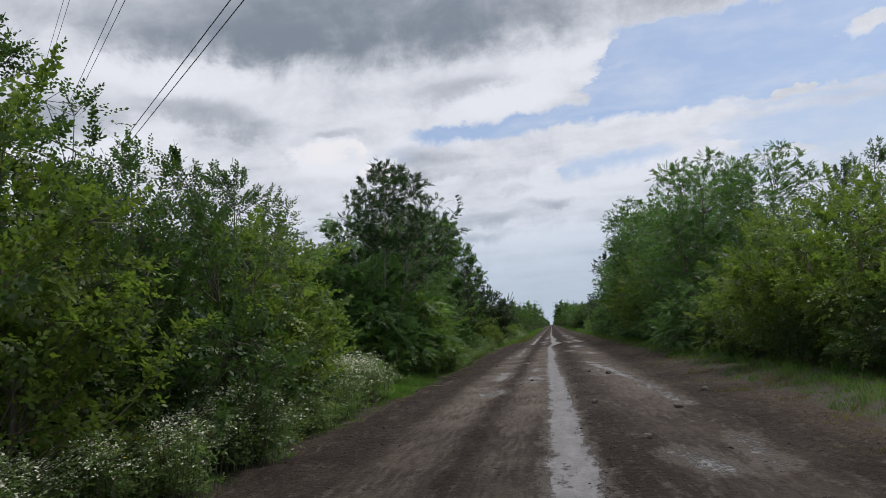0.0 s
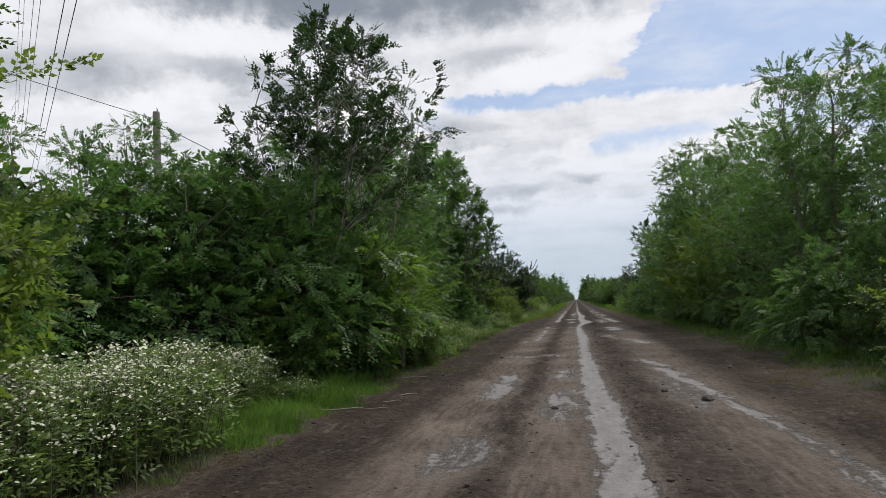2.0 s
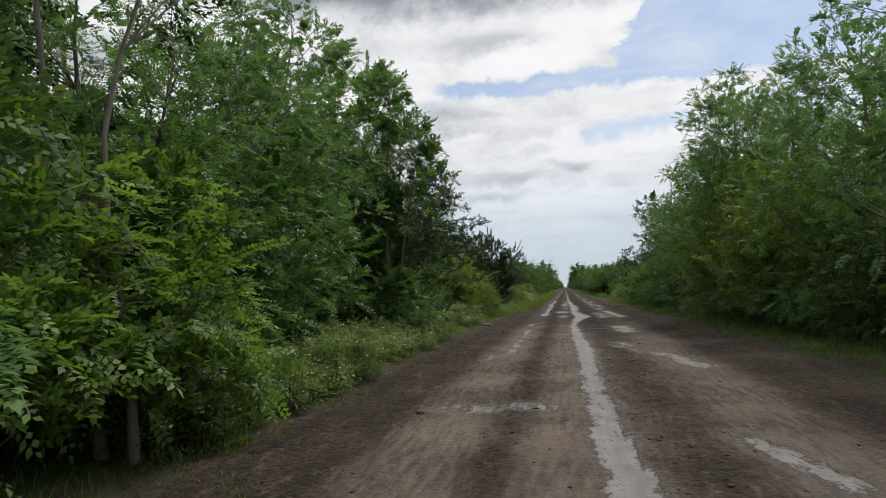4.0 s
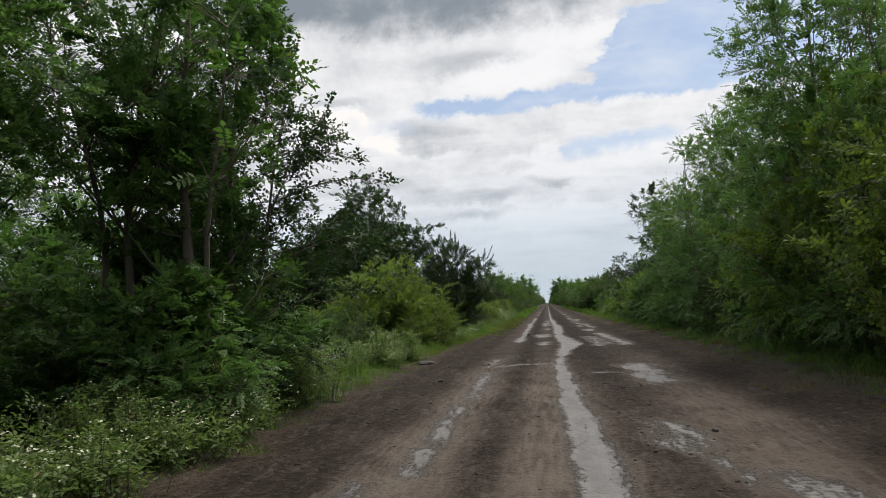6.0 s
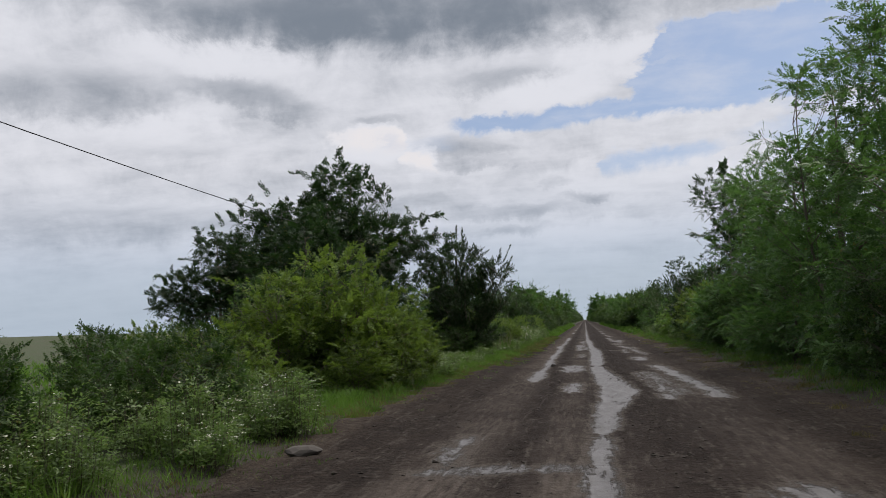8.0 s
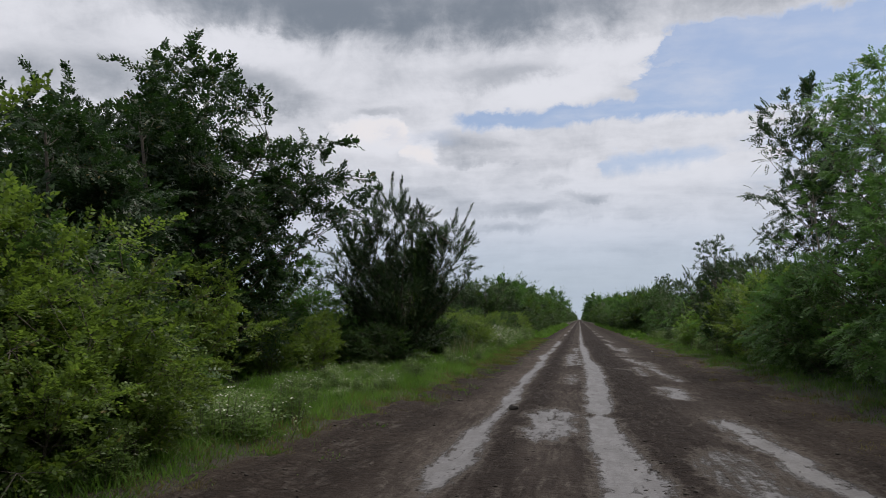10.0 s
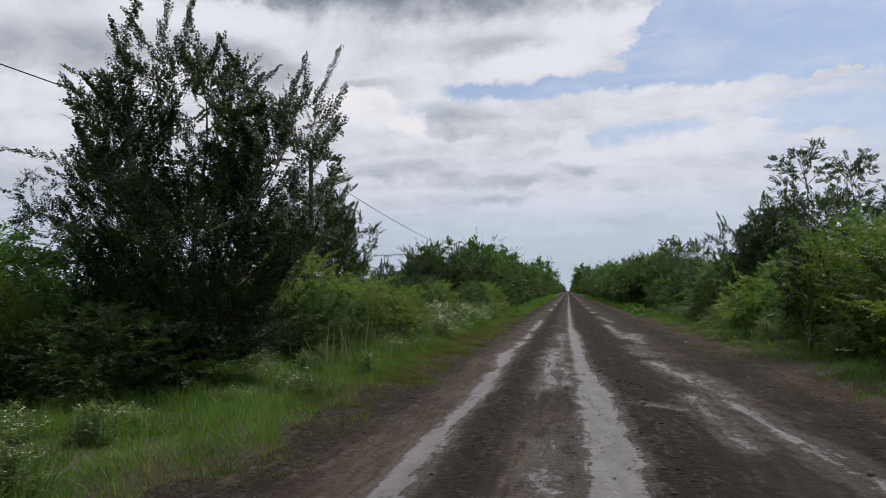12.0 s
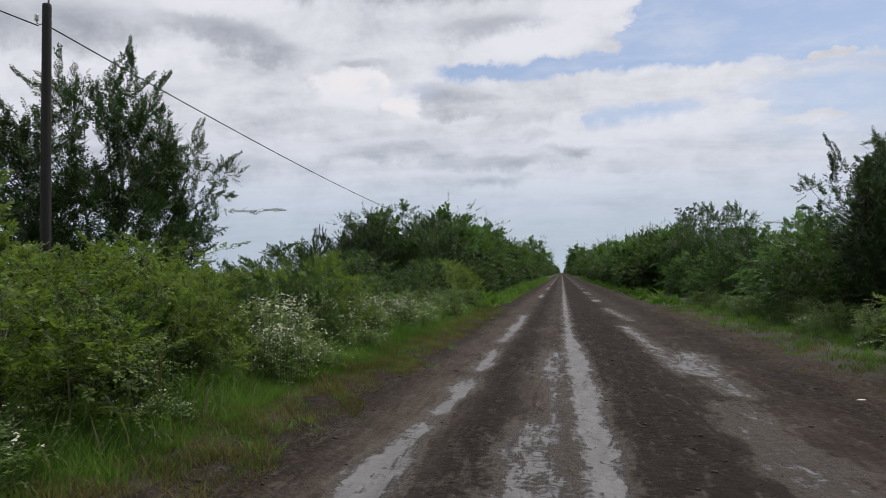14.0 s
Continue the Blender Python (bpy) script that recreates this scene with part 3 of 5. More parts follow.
        far = plume_len * rng.uniform(0.3, 1.15, (len(foot), 1)) ** 1.3
        who = np.repeat(np.arange(len(foot)), 30)
        s = np.tile(np.repeat(np.linspace(0.02, 1, 10), 3), len(foot))[:, None]
        around = unit(rng.normal(size=(len(who), 3))) * (thick * rng.uniform(0.7, 1.6, (len(foot), 1))[who] * (1.08 - s) ** 0.7) * np.array((1, 1, 0.7))
        at = foot[who] + go[who] * far[who] * s + around - np.array((0, 0, 1.0)) * plume_sag * far[who] * s * s + (rng.normal(size=foot.shape) * 0.16)[who] * s * s
        more, ends = sprays(rng, at, go[who] * 0.9 + around / thick * 0.8, kind, 0.6, size * 0.95, np.array((0, 0, 0.9)) + go[who] * 0.3)
        sets.append(more)
        twig_from.append(foot)
        twig_to.append(foot + go * far - np.array((0, 0, 1.0)) * plume_sag * far)
    if core:
        # oversized hidden leaves added deep inside, to block light and darken the crown
        deep, away = scatter_in(rng, [(*l[:3], l[3] * 0.76, l[4] * 0.76, l[5] * 0.76) for l in lobes], int(clusters * core * 1.6), 0.0)
        deep[:, 2] = np.maximum(deep[:, 2], 0.1)
        dark, _ = sprays(rng, deep, away + rng.normal(size=away.shape) * 0.5, kind, 1.0, 1.55 if kind != "far" else 2.0)
        sets.append(dark)
    for x0, y0, z0, x1, y1, z1 in arms:
        # long arching leafy branches that stand out of the crown
        s = np.linspace(0, 1, 7)[:, None]
        line = (1 - s) * np.array((x0, y0, z0)) + s * np.array((x1, y1, z1)) + np.array((0, 0, 1.0)) * 0.35 * s * (1 - s) * 2
        stem_tubes[0].add(line, np.linspace(0.016, 0.004, 7), 5)
        steps = np.repeat(np.linspace(0.25, 1.0, 22), 2)[:, None]
        along = (1 - steps) * np.array((x0, y0, z0)) + steps * np.array((x1, y1, z1)) + np.array((0, 0, 1.0)) * 0.7 * steps * (1 - steps)
        go = unit(np.array((x1 - x0, y1 - y0, z1 - z0)))[None] + rng.normal(size=(44, 3)) * 0.75
        bits, _ = sprays(rng, along, go, kind, 0.7, 1.3)
        sets.append(bits)
    a, b = np.concatenate(twig_from), np.concatenate(twig_to)
    pick = rng.random(len(a)) < twigs
    a, b = a[pick], b[pick]
    wide = unit(np.cross(b - a, rng.normal(size=a.shape))) * 0.005
    tv = np.stack((a - wide, a + wide, b + wide * 0.4, b - wide * 0.4), 1).reshape(-1, 3)
    for k, tube in enumerate(stem_tubes):
        if k == 0 and len(tv):
            tube.v.append(tv)
            tube.f.append(np.arange(len(tv)).reshape(-1, 4) + tube.n)
            tube.n += len(tv)
        tagged(part("trunk" if category == "tree" else "stem", tube.mesh("trunk", bark or BARK), base), kind="stuff" if category == "shrub" else "")
    v = np.concatenate(sets)
    tagged(part(crown_name, mesh_from("crown", v, np.arange(len(v)), 4, LEAF[leaf or kind]), base), kind="stuff")
    return base


def place(ob, x, y, turn=0.0, scale=1.0, tall=1.0, z=0.0):
    ob.matrix_basis = pose(x, y, z, 0, 0, turn) @ Matrix.Diagonal((scale, scale, scale * tall, 1))
    return ob


def again(ob, x, y, turn=0.0, scale=1.0, tall=1.0, z=0.0, label=""):
    made = copy_thing(ob, Matrix())
    place(made, x, y, turn, scale, tall, z)
    if label:
        tagged(made, label)
    return made


# ---------------------------------------------------------------- road and ground
ROAD_L, ROAD_R = -4.5, 5.4
# bare asphalt beside the middle strip: from x, y to x, y, half width, how bare
START_PATCHES = (
    (-1.35, 22.6, -1.36, 25.6, 0.25, 1.0), (-0.30, 20.4, -0.25, 22.5, 0.24, 0.62), (-0.28, 25.4, -0.3, 26.1, 0.22, 0.75), (-1.65, 30.9, -0.55, 30.9, 0.3, 0.7), (-1.2, 17.6, -1.2, 18.5, 0.28, 0.66),
    (2.1, 17.2, 2.3, 13.8, 0.06, 0.8), (1.58, 8.5, 1.78, 7.6, 0.16, 0.7), (2.36, 9.3, 2.3, 7.6, 0.10, 0.62), (1.45, 28.8, 1.75, 27.2, 0.17, 0.9), (1.68, 26.4, 1.95, 23.0, 0.22, 1.0),
    (1.95, 23.0, 2.12, 20.0, 0.15, 1.0), (2.12, 20.0, 2.3, 16.0, 0.11, 1.0), (2.3, 16.0, 2.4, 13.0, 0.08, 0.8), (1.45, 24.6, 1.6, 21.0, 0.2, 0.55), (-0.30, 21.5, -0.30, 21.9, 0.2, 0.9))
MIDDLE_PATCHES = (
    (-1.49, 39.0, -1.57, 43.7, 0.14, 1.0), (-1.48, 44.5, -1.56, 48.8, 0.14, 1.0), (-1.58, 51.2, -1.62, 52.6, 0.13, 0.9), (-1.6, 50.6, -0.3, 50.6, 0.22, 0.7), (-1.9, 37.4, -1.85, 38.4, 0.1, 0.8),
    (1.72, 46.2, 1.72, 49.2, 0.34, 0.95), (0.8, 47.7, 1.15, 47.7, 0.14, 0.9), (1.4, 57.2, 1.6, 62.0, 0.12, 0.9), (1.12, 40.1, 1.12, 40.8, 0.27, 0.66), (1.28, 39.1, 1.38, 38.1, 0.07, 0.85),
    (2.15, 35.6, 1.75, 38.2, 0.26, 0.8), (-0.36, 58.9, -0.34, 60.5, 0.2, 0.85), (-0.42, 65.3, -0.42, 67.2, 0.34, 0.82), (2.35, 57.4, 2.30, 60.4, 0.21, 1.0), (2.30, 60.4, 2.05, 66.6, 0.22, 1.0), (1.65, 58.2, 1.5, 63.5, 0.3, 0.55))
END_PATCHES = (
    (1.85, 70.2, 1.85, 72.2, 0.24, 0.85), (1.67, 75.8, 1.67, 79.2, 0.1, 0.8), (2.08, 78.8, 2.3, 74.0, 0.13, 0.8), (1.0, 78.3, 1.4, 78.0, 0.1, 0.8), (1.72, 84.4, 1.98, 81.0, 0.15, 0.85), (2.1, 82.0, 2.2, 79.4, 0.2, 0.62),
    (1.62, 101.5, 1.75, 92.0, 0.13, 1.0), (2.0, 92.2, 2.1, 94.2, 0.3, 0.72), (2.05, 90.1, 2.05, 91.1, 0.14, 0.85), (-0.30, 80.0, -0.38, 85.4, 0.16, 0.85), (-0.22, 73.0, -0.22, 75.6, 0.1, 0.66),
    (-0.22, 91.4, -0.2, 94.4, 0.17, 0.75), (-0.30, 84.6, -0.30, 87.6, 0.24, 0.72), (-0.02, 80.4, -0.04, 83.8, 0.13, 0.85), (-0.15, 88.0, -0.15, 91.0, 0.07, 0.7), (1.75, 86.0, 1.75, 89.0, 0.22, 0.5), (2.0, 104.0, 1.7, 112.0, 0.1, 0.8))


def smooth(v, lo, hi):
    t = np.clip((v - lo) / (hi - lo), 0, 1)
    return t * t * (3 - 2 * t)


def wave(v, seed, *lengths):
    """Gentle uneven wander along a line."""
    rng = np.random.default_rng(seed)
    return sum(np.sin(v * 2 * math.pi / l + rng.uniform(0, 6.3)) * l ** 0.5 for l in lengths) / sum(l ** 0.5 for l in lengths)


# the middle strip of bare asphalt: how it wanders and swells along the road
STRIP_Y = (0, 7, 16, 20, 24, 33, 39, 44, 51, 55, 58.5, 61, 66, 75, 79, 84, 90, 95, 99, 115, 200)
STRIP_MID = (0.42, 0.41, 0.33, 0.32, 0.23, 0.15, 0.20, 0.12, 0.05, 0.25, 0.60, 0.50, 0.28, 0.37, 0.37, 0.24, 0.20, 0.17, 0.10, 0.085, 0.1)
STRIP_HALF = (0.27, 0.27, 0.24, 0.25, 0.24, 0.18, 0.24, 0.22, 0.15, 0.22, 0.40, 0.34, 0.24, 0.28, 0.28, 0.17, 0.20, 0.20, 0.12, 0.13, 0.12)


def worn_at(x, y):
    """How clean the wheels keep the asphalt at a place of the road, 0 to 1."""
    mid = np.interp(y, STRIP_Y, STRIP_MID) + 0.02 * wave(y, 2, 3.0, 1.3)
    half = np.interp(y, STRIP_Y, STRIP_HALF) + 0.02 * wave(y, 1, 2.1, 0.9) - 0.16 * np.exp(-((y - 67.2) / 0.22) ** 2) - 0.10 * np.exp(-((y - 52.7) / 0.3) ** 2)
    field = 0.5 + (half - abs(x - mid)) / 0.24
    runs = smooth(y, 61.0, 62.2) - 0.8 * np.exp(-((y - 91.6) / 0.5) ** 2) - 0.8 * np.exp(-((y - 96.0) / 0.9) ** 2) - 0.6 * np.exp(-((y - 88.2) / 0.3) ** 2) - smooth(y, 106, 109)
    far = smooth(y, 118, 124) * smooth(wave(y, 7, 23.0, 9.0), -0.2, 0.4)
    side = 0.15 + 0.05 * wave(y, 3, 5.3, 2.1) + 0.09 * np.exp(-((y - 63.2) / 1.3) ** 2) + 0.05 * np.exp(-((y - 86) / 1.5) ** 2) + 0.04 * np.exp(-((y - 93.2) / 0.8) ** 2)
    line = -1.33 + 0.05 * wave(y, 4, 11.0, 5.0) - 0.08 * np.exp(-((y - 87) / 4) ** 2)
    field = np.maximum(field, np.minimum(1.0, 0.5 + (side - abs(x - line)) / 0.24) * np.maximum(runs, far))
    for x0, y0, x1, y1, wide, bare in START_PATCHES + MIDDLE_PATCHES + END_PATCHES:
        across = abs(x1 - x0) > abs(y1 - y0)
        t = np.clip((x - x0) / (x1 - x0) if across else (y - y0) / (y1 - y0), 0, 1)
        away = np.hypot(x - (x0 + t * (x1 - x0)), (y - (y0 + t * (y1 - y0))) * (1.0 if across else 0.5))
        field = np.maximum(field, np.minimum(bare, 0.5 + (wide * (1 + 0.3 * wave(y + 2 * x, 5, 1.7, 0.7)) - away) / 0.42))
    far_right = smooth(y, 106, 112) * smooth(wave(y, 9, 13.0, 6.0), 0.0, 0.6) * smooth(0.34 - abs(x - 1.7), 0, 0.2)
    return np.clip(np.maximum(field, 0.85 * far_right), 0, 1) * (1 - 0.2 * smooth(y, 105, 160))


def ridge_at(x, y):
    """Where wheels throw up clods, 0 to 1."""
    bands = 0.0
    for mid, wide, seed in ((0.92, 0.36, 51), (-0.86, 0.22, 52), (-2.35, 0.40, 53), (2.95, 0.40, 54), (-3.0, 0.3, 55)):
        wander = mid + 0.08 * wave(y, seed, 7.0, 3.0)
        bands = bands + np.exp(-((x - wander) / wide) ** 2) * (0.7 + 0.3 * wave(y, seed + 9, 4.0, 1.7))
    return np.clip(bands, 0, 1)


def lane_at(x, y):
    """Where wheels press the mud flat and polish it paler, 0 to 1."""
    bands = 0.0
    for mid, wide, seed in ((-1.55, 0.48, 61), (-0.30, 0.30, 62), (1.95, 0.45, 63)):
        wander = mid + 0.10 * wave(y, seed, 9.0, 4.0)
        bands = bands + np.exp(-((x - wander) / wide) ** 4) * (0.72 + 0.28 * wave(y, seed + 9, 5.0, 2.3))
    return np.clip(bands, 0, 1) * (1 - 0.35 * smooth(x, 0.6, 1.2))


def left_edge(y):
    return -3.35 - 0.35 * smooth(y, 30, 42) + 1.0 * smooth(y, 54, 76) + 0.16 * wave(y, 21, 6.0, 2.7, 1.1)


def right_edge(y):
    return 3.75 + 0.25 * wave(y, 22, 7.0, 3.1, 1.2)


def road_height(x, y):
    bumps = 0.012 * wave(y + 3 * x, 11, 1.7, 0.7) * wave(x, 12, 0.9, 0.5) + 0.008 * wave(y * 0.8 - 2 * x, 13, 0.45, 0.31) * wave(x * 1.3 + y * .3, 14, 0.4, 0.27)
    crown = -0.004 * (x - 0.4) ** 2 * 0.5
    rut = -0.018 * np.exp(-((x + 1.35) / 0.35) ** 2) - 0.012 * np.exp(-((x - 1.8) / 0.5) ** 2)
    bank = 0.05 * smooth(x, 2.9, 3.7) * (1 + 0.6 * wave(y, 15, 2.3, 1.1)) + 0.05 * smooth(-x, 2.4, 3.2) * (1 + 0.6 * wave(y, 16, 1.9, 0.9))
    return 0.035 + crown + rut + bank + (1.8 * bumps + 0.02 * ridge_at(x, y)) * (1 - 0.7 * np.minimum(worn_at(x, y), 1)) - 0.018 * np.minimum(worn_at(x, y), 1)


def build_road():
    xs = np.linspace(ROAD_L, ROAD_R, 151)
    ys = np.concatenate((np.arange(-12, 3, 0.5), np.arange(3, 108, 0.125), np.arange(108, 180, 0.5), np.arange(180, 420, 3), np.arange(420, 1501, 40)))
    X, Y = np.meshgrid(xs, ys)
    Z = road_height(X, Y)
    over = np.maximum(left_edge(Y) - X, X - right_edge(Y))
    Z = Z - 0.16 * smooth(over, 0.15, 0.7)
    v = np.stack((X, Y, Z), -1).reshape(-1, 3)
    i = (np.arange(len(ys) - 1)[:, None] * len(xs) + np.arange(len(xs) - 1)[None]).ravel()
    f = np.stack((i, i + 1, i + 1 + len(xs), i + len(xs)), 1)
    me = mesh_from("road", v, f, 4, ROAD, True)
    for name, data in (("worn", worn_at(X, Y)), ("rim", smooth(over, -1.9, -0.3)), ("lane", lane_at(X, Y)), ("ridge", ridge_at(X, Y))):
        layer = me.attributes.new(name, "FLOAT", "POINT")
        layer.data.foreach_set("value", data.ravel().astype(np.float32))
    tagged(new("road", me), "straight muddy road with bare strips of old asphalt", "road", kind="structure")


def land(x, y):
    """Height of the land beside the road."""
    out = np.maximum(left_edge(y) - x, x - right_edge(y))
    return 0.03 + 0.07 * smooth(out, 0.0, 0.8) - 0.25 * smooth(out, 4, 9) + 4.6 * smooth(out, 40, 230) * (x < 0) + 0.03 * wave(x * 1.7 + y, 31, 3.0, 1.3)


def build_ground():
    xs = np.concatenate((-np.geomspace(3000, 16, 18), np.arange(-15, 16, 0.35), np.geomspace(16, 3000, 18)))
    ys = np.concatenate((np.arange(-300, -12, 40), np.arange(-12, 130, 0.6), np.arange(130, 300, 5), np.geomspace(300, 4200, 22)))
    X, Y = np.meshgrid(xs, ys)
    Z = land(X, Y)
    inside = np.minimum(X - left_edge(Y), right_edge(Y) - X)
    Z = Z - 0.35 * smooth(inside, 0.0, 0.5)
    v = np.stack((X, Y, Z), -1).reshape(-1, 3)
    i = (np.arange(len(ys) - 1)[:, None] * len(xs) + np.arange(len(xs) - 1)[None]).ravel()
    f = np.stack((i, i + 1, i + 1 + len(xs), i + len(xs)), 1)
    me = mesh_from("ground", v, f, 4, GROUND, True)
    layer = me.attributes.new("verge", "FLOAT", "POINT")
    layer.data.foreach_set("value", smooth(-inside, 1.7, 0.1).ravel().astype(np.float32))
    tagged(new("ground", me), "flat grassy land beside the road and fields beyond", "ground", kind="structure")


build_road()
build_ground()


def gz(x, y):
    """Ground level under a thing."""
    return float(land(np.array(x, float), np.array(y, float))) - 0.02


# ---------------------------------------------------------------- trees: one of each kind, then its repeats
# tall robinias with several thin stems, open at the top
# its leaf colour carries the crown's darkness against the sky
robinia_open = grow("robinia_tree", 11, "robinia",
                    [(0.0, 0.0, 5.3, 1.2, 1.2, 1.2), (1.3, -0.4, 4.4, 0.95, 1.0, 0.75), (-1.2, 0.3, 4.3, 0.95, 1.0, 0.75), (0.8, -0.2, 3.5, 0.9, 0.9, 0.6)],
                    [(-0.8, 0.2, 0.8, 0.0, 6.1, 0.05), (-0.5, -0.2, 1.4, -0.3, 5.2, 0.04), (-1.1, 0.45, -0.2, 0.1, 5.0, 0.04)],
                    13, 15, boughs=36, bough_twig=0.55, bough_lift=0.0, bough_sag=0.3, leaf="dark_crown", label="tall robinia with thin pale stems and an open feathery crown", group="roadside trees", puff=0.46, upright=-0.05, shoots=8, shoot_reach=1.2, core=0, plumes=6, plume_len=0.6, plume_up=0.25, plume_sag=0.2, thick=0.3, bark=PALE_BARK)
robinia_full = grow("robinia_tree", 12, "robinia",
                    [(0.0, 0.0, 5.4, 1.8, 1.9, 1.9), (1.0, 0.5, 3.6, 1.6, 1.7, 1.4), (-1.0, -0.5, 3.4, 1.7, 1.6, 1.5), (-1.4, 0.4, 2.0, 1.1, 1.3, 1.2), (0.3, -1.0, 1.9, 1.5, 1.0, 1.2)],
                    [(0, 0, 0.2, 0.1, 6.6, 0.10), (0.5, 0.3, 0.7, 0.5, 5.6, 0.07)],
                    50, 18, boughs=64, bough_twig=0.6, bough_lift=0.0, bough_sag=0.3, label="dense dark green robinia tree by the road", group="roadside trees", puff=0.52, shell=0.6, shoots=8, shoot_reach=1.2, core=6.0, plumes=14, plume_len=0.62, plume_up=0.15, plume_sag=0.25, thick=0.3)
robinia_stand = grow("robinia_tree", 13, "robinia",
                     [(0.2, 0.0, 6.0, 1.5, 1.6, 1.8), (0.8, 0.3, 4.2, 1.3, 1.4, 1.0), (-0.8, -0.3, 4.0, 1.2, 1.3, 1.0)],
                     [(0, 0, 0.3, 0.1, 7.2, 0.085), (-0.55, 0.4, -0.5, 0.3, 6.2, 0.065)],
                     31, 19, boughs=44, bough_twig=0.6, bough_lift=0.0, bough_sag=0.3, label="slender robinia with a bare lower trunk", group="roadside trees", puff=0.5, upright=0.0, shoots=12, shoot_reach=1.4, core=0, plumes=30, plume_len=0.9)
ash = grow("ash_tree", 14, "ash",
           [(0.0, 0.0, 5.4, 1.5, 1.6, 2.0), (1.1, -0.9, 3.6, 1.0, 1.1, 1.2), (-0.9, 0.4, 3.4, 1.2, 1.3, 1.2), (0.3, 0.2, 2.0, 1.6, 1.5, 1.0)],
           [(0, 0, 0.2, -0.1, 6.9, 0.10), (0.3, -0.2, 0.8, -0.8, 5.0, 0.06)],
           20, 17, boughs=46, bough_twig=0.5, bough_lift=0.35, label="upright ash tree with long leaf sprays", group="roadside trees", puff=0.48, upright=0.3, shoots=20, shoot_reach=1.6, core=0, plumes=10, plume_up=0.6, plume_sag=0.1)
elm = grow("elm_tree", 15, "elm",
           [(0.0, 0.0, 3.7, 1.4, 1.4, 1.4), (0.6, 0.8, 2.7, 1.3, 1.2, 1.2), (-0.5, -0.8, 2.6, 1.3, 1.2, 1.2), (0.4, 0, 1.3, 1.5, 1.7, 1.0)],
           [(0, 0, 0.1, 0.1, 4.7, 0.07), (0.3, 0.4, 0.5, 0.6, 4.1, 0.05), (-0.3, -0.3, -0.4, -0.6, 4.0, 0.05)],
           40, 20, boughs=80, bough_twig=0.42, bough_twigs=8, bough_lift=0.45, bough_sag=0.0, label="small bushy elm tree with upright leafy tips", group="roadside trees", puff=0.44, upright=0.25, shoots=24, shoot_reach=1.6, plumes=24, plume_len=0.75, plume_up=0.5, plume_sag=0.1, core=4.0, thick=0.15)
maple = grow("field_maple_shrub", 16, "maple",
             [(0, 0, 1.9, 1.25, 1.35, 1.2), (0.3, 0.7, 1.2, 1.1, 1.0, 0.9), (-0.2, -0.7, 1.1, 1.1, 1.1, 0.9)],
             [(0, 0, 0.2, 0.3, 2.7, 0.04), (0.2, -0.2, 0.3, -0.7, 2.3, 0.03), (-0.2, 0.2, -0.5, 0.3, 2.3, 0.03)],
             34, 18, boughs=44, bough_twig=0.4, bough_twigs=7, bough_lift=0.3, label="yellow-green leafy shrub at the road's edge", category="shrub", group="roadside shrubs", puff=0.40, upright=0.1, shoots=14, shoot_reach=1.5, plumes=36, plume_len=0.6, plume_up=0.35, crown_name="foliage", low=0.2)
thicket = grow("elm_shrub", 17, "elm",
               [(0, 0, 1.5, 1.3, 1.4, 1.15), (0.2, 0.8, 0.9, 1.1, 1.0, 0.8), (-0.1, -0.8, 0.9, 1.1, 1.0, 0.8)],
               [(0, 0, 0.1, 0.3, 2.2, 0.035), (0.2, -0.2, 0.3, -0.6, 1.9, 0.025), (-0.2, 0.2, -0.5, 0.3, 1.9, 0.025)],
               34, 17, boughs=40, bough_twig=0.4, bough_twigs=7, bough_lift=0.35, bough_sag=0.0, label="dense green elm shrub in the hedge", category="shrub", group="roadside shrubs", puff=0.42, upright=0.15, shoots=16, shoot_reach=1.5, plumes=32, plume_len=0.6, plume_up=0.5, plume_sag=0.1, crown_name="foliage", low=0.12, size=1.1)
dark_shrub = grow("robinia_shrub", 18, "robinia",
                  [(0, 0, 1.8, 1.4, 1.4, 1.4), (0.3, 0.8, 1.2, 1.2, 1.0, 1.0), (-0.2, -0.8, 1.2, 1.2, 1.1, 1.0)],
                  [(0, 0, 0.2, 0.3, 2.8, 0.04), (0.2, -0.2, 0.4, -0.6, 2.4, 0.03)],
                  34, 15, boughs=34, bough_twig=0.5, bough_twigs=7, bough_lift=0.0, bough_sag=0.3, label="dark feathery robinia shrub under the trees", category="shrub", group="roadside shrubs", puff=0.5, upright=-0.05, shoots=8, shoot_reach=1.5, crown_name="foliage", low=0.2, size=1.1, core=5.0, plumes=16, plume_len=0.8, plume_up=0.1, plume_sag=0.35, thick=0.2)
# shrub in the brightened leaf colour, painted as if lit
sunlit_shrub = grow("robinia_shrub", 28, "robinia",
                   [(0, 0, 1.7, 0.9, 0.9, 1.0), (0.4, 0.6, 1.1, 0.8, 0.7, 0.7), (0.2, -0.6, 1.0, 0.8, 0.8, 0.7)],
                   [(0, 0, 0.2, 0.2, 2.5, 0.035), (0.1, -0.1, 0.4, -0.5, 2.0, 0.025)],
                   22, 14, boughs=30, bough_twig=0.5, bough_twigs=7, bough_lift=0.0, bough_sag=0.35, leaf="sunlit", label="light green robinia shrub over the road's edge, sunlight put into its leaf colour", category="shrub", group="roadside shrubs", puff=0.42, upright=-0.05, shoots=8, crown_name="foliage", low=0.2, size=1.1, core=3.0)
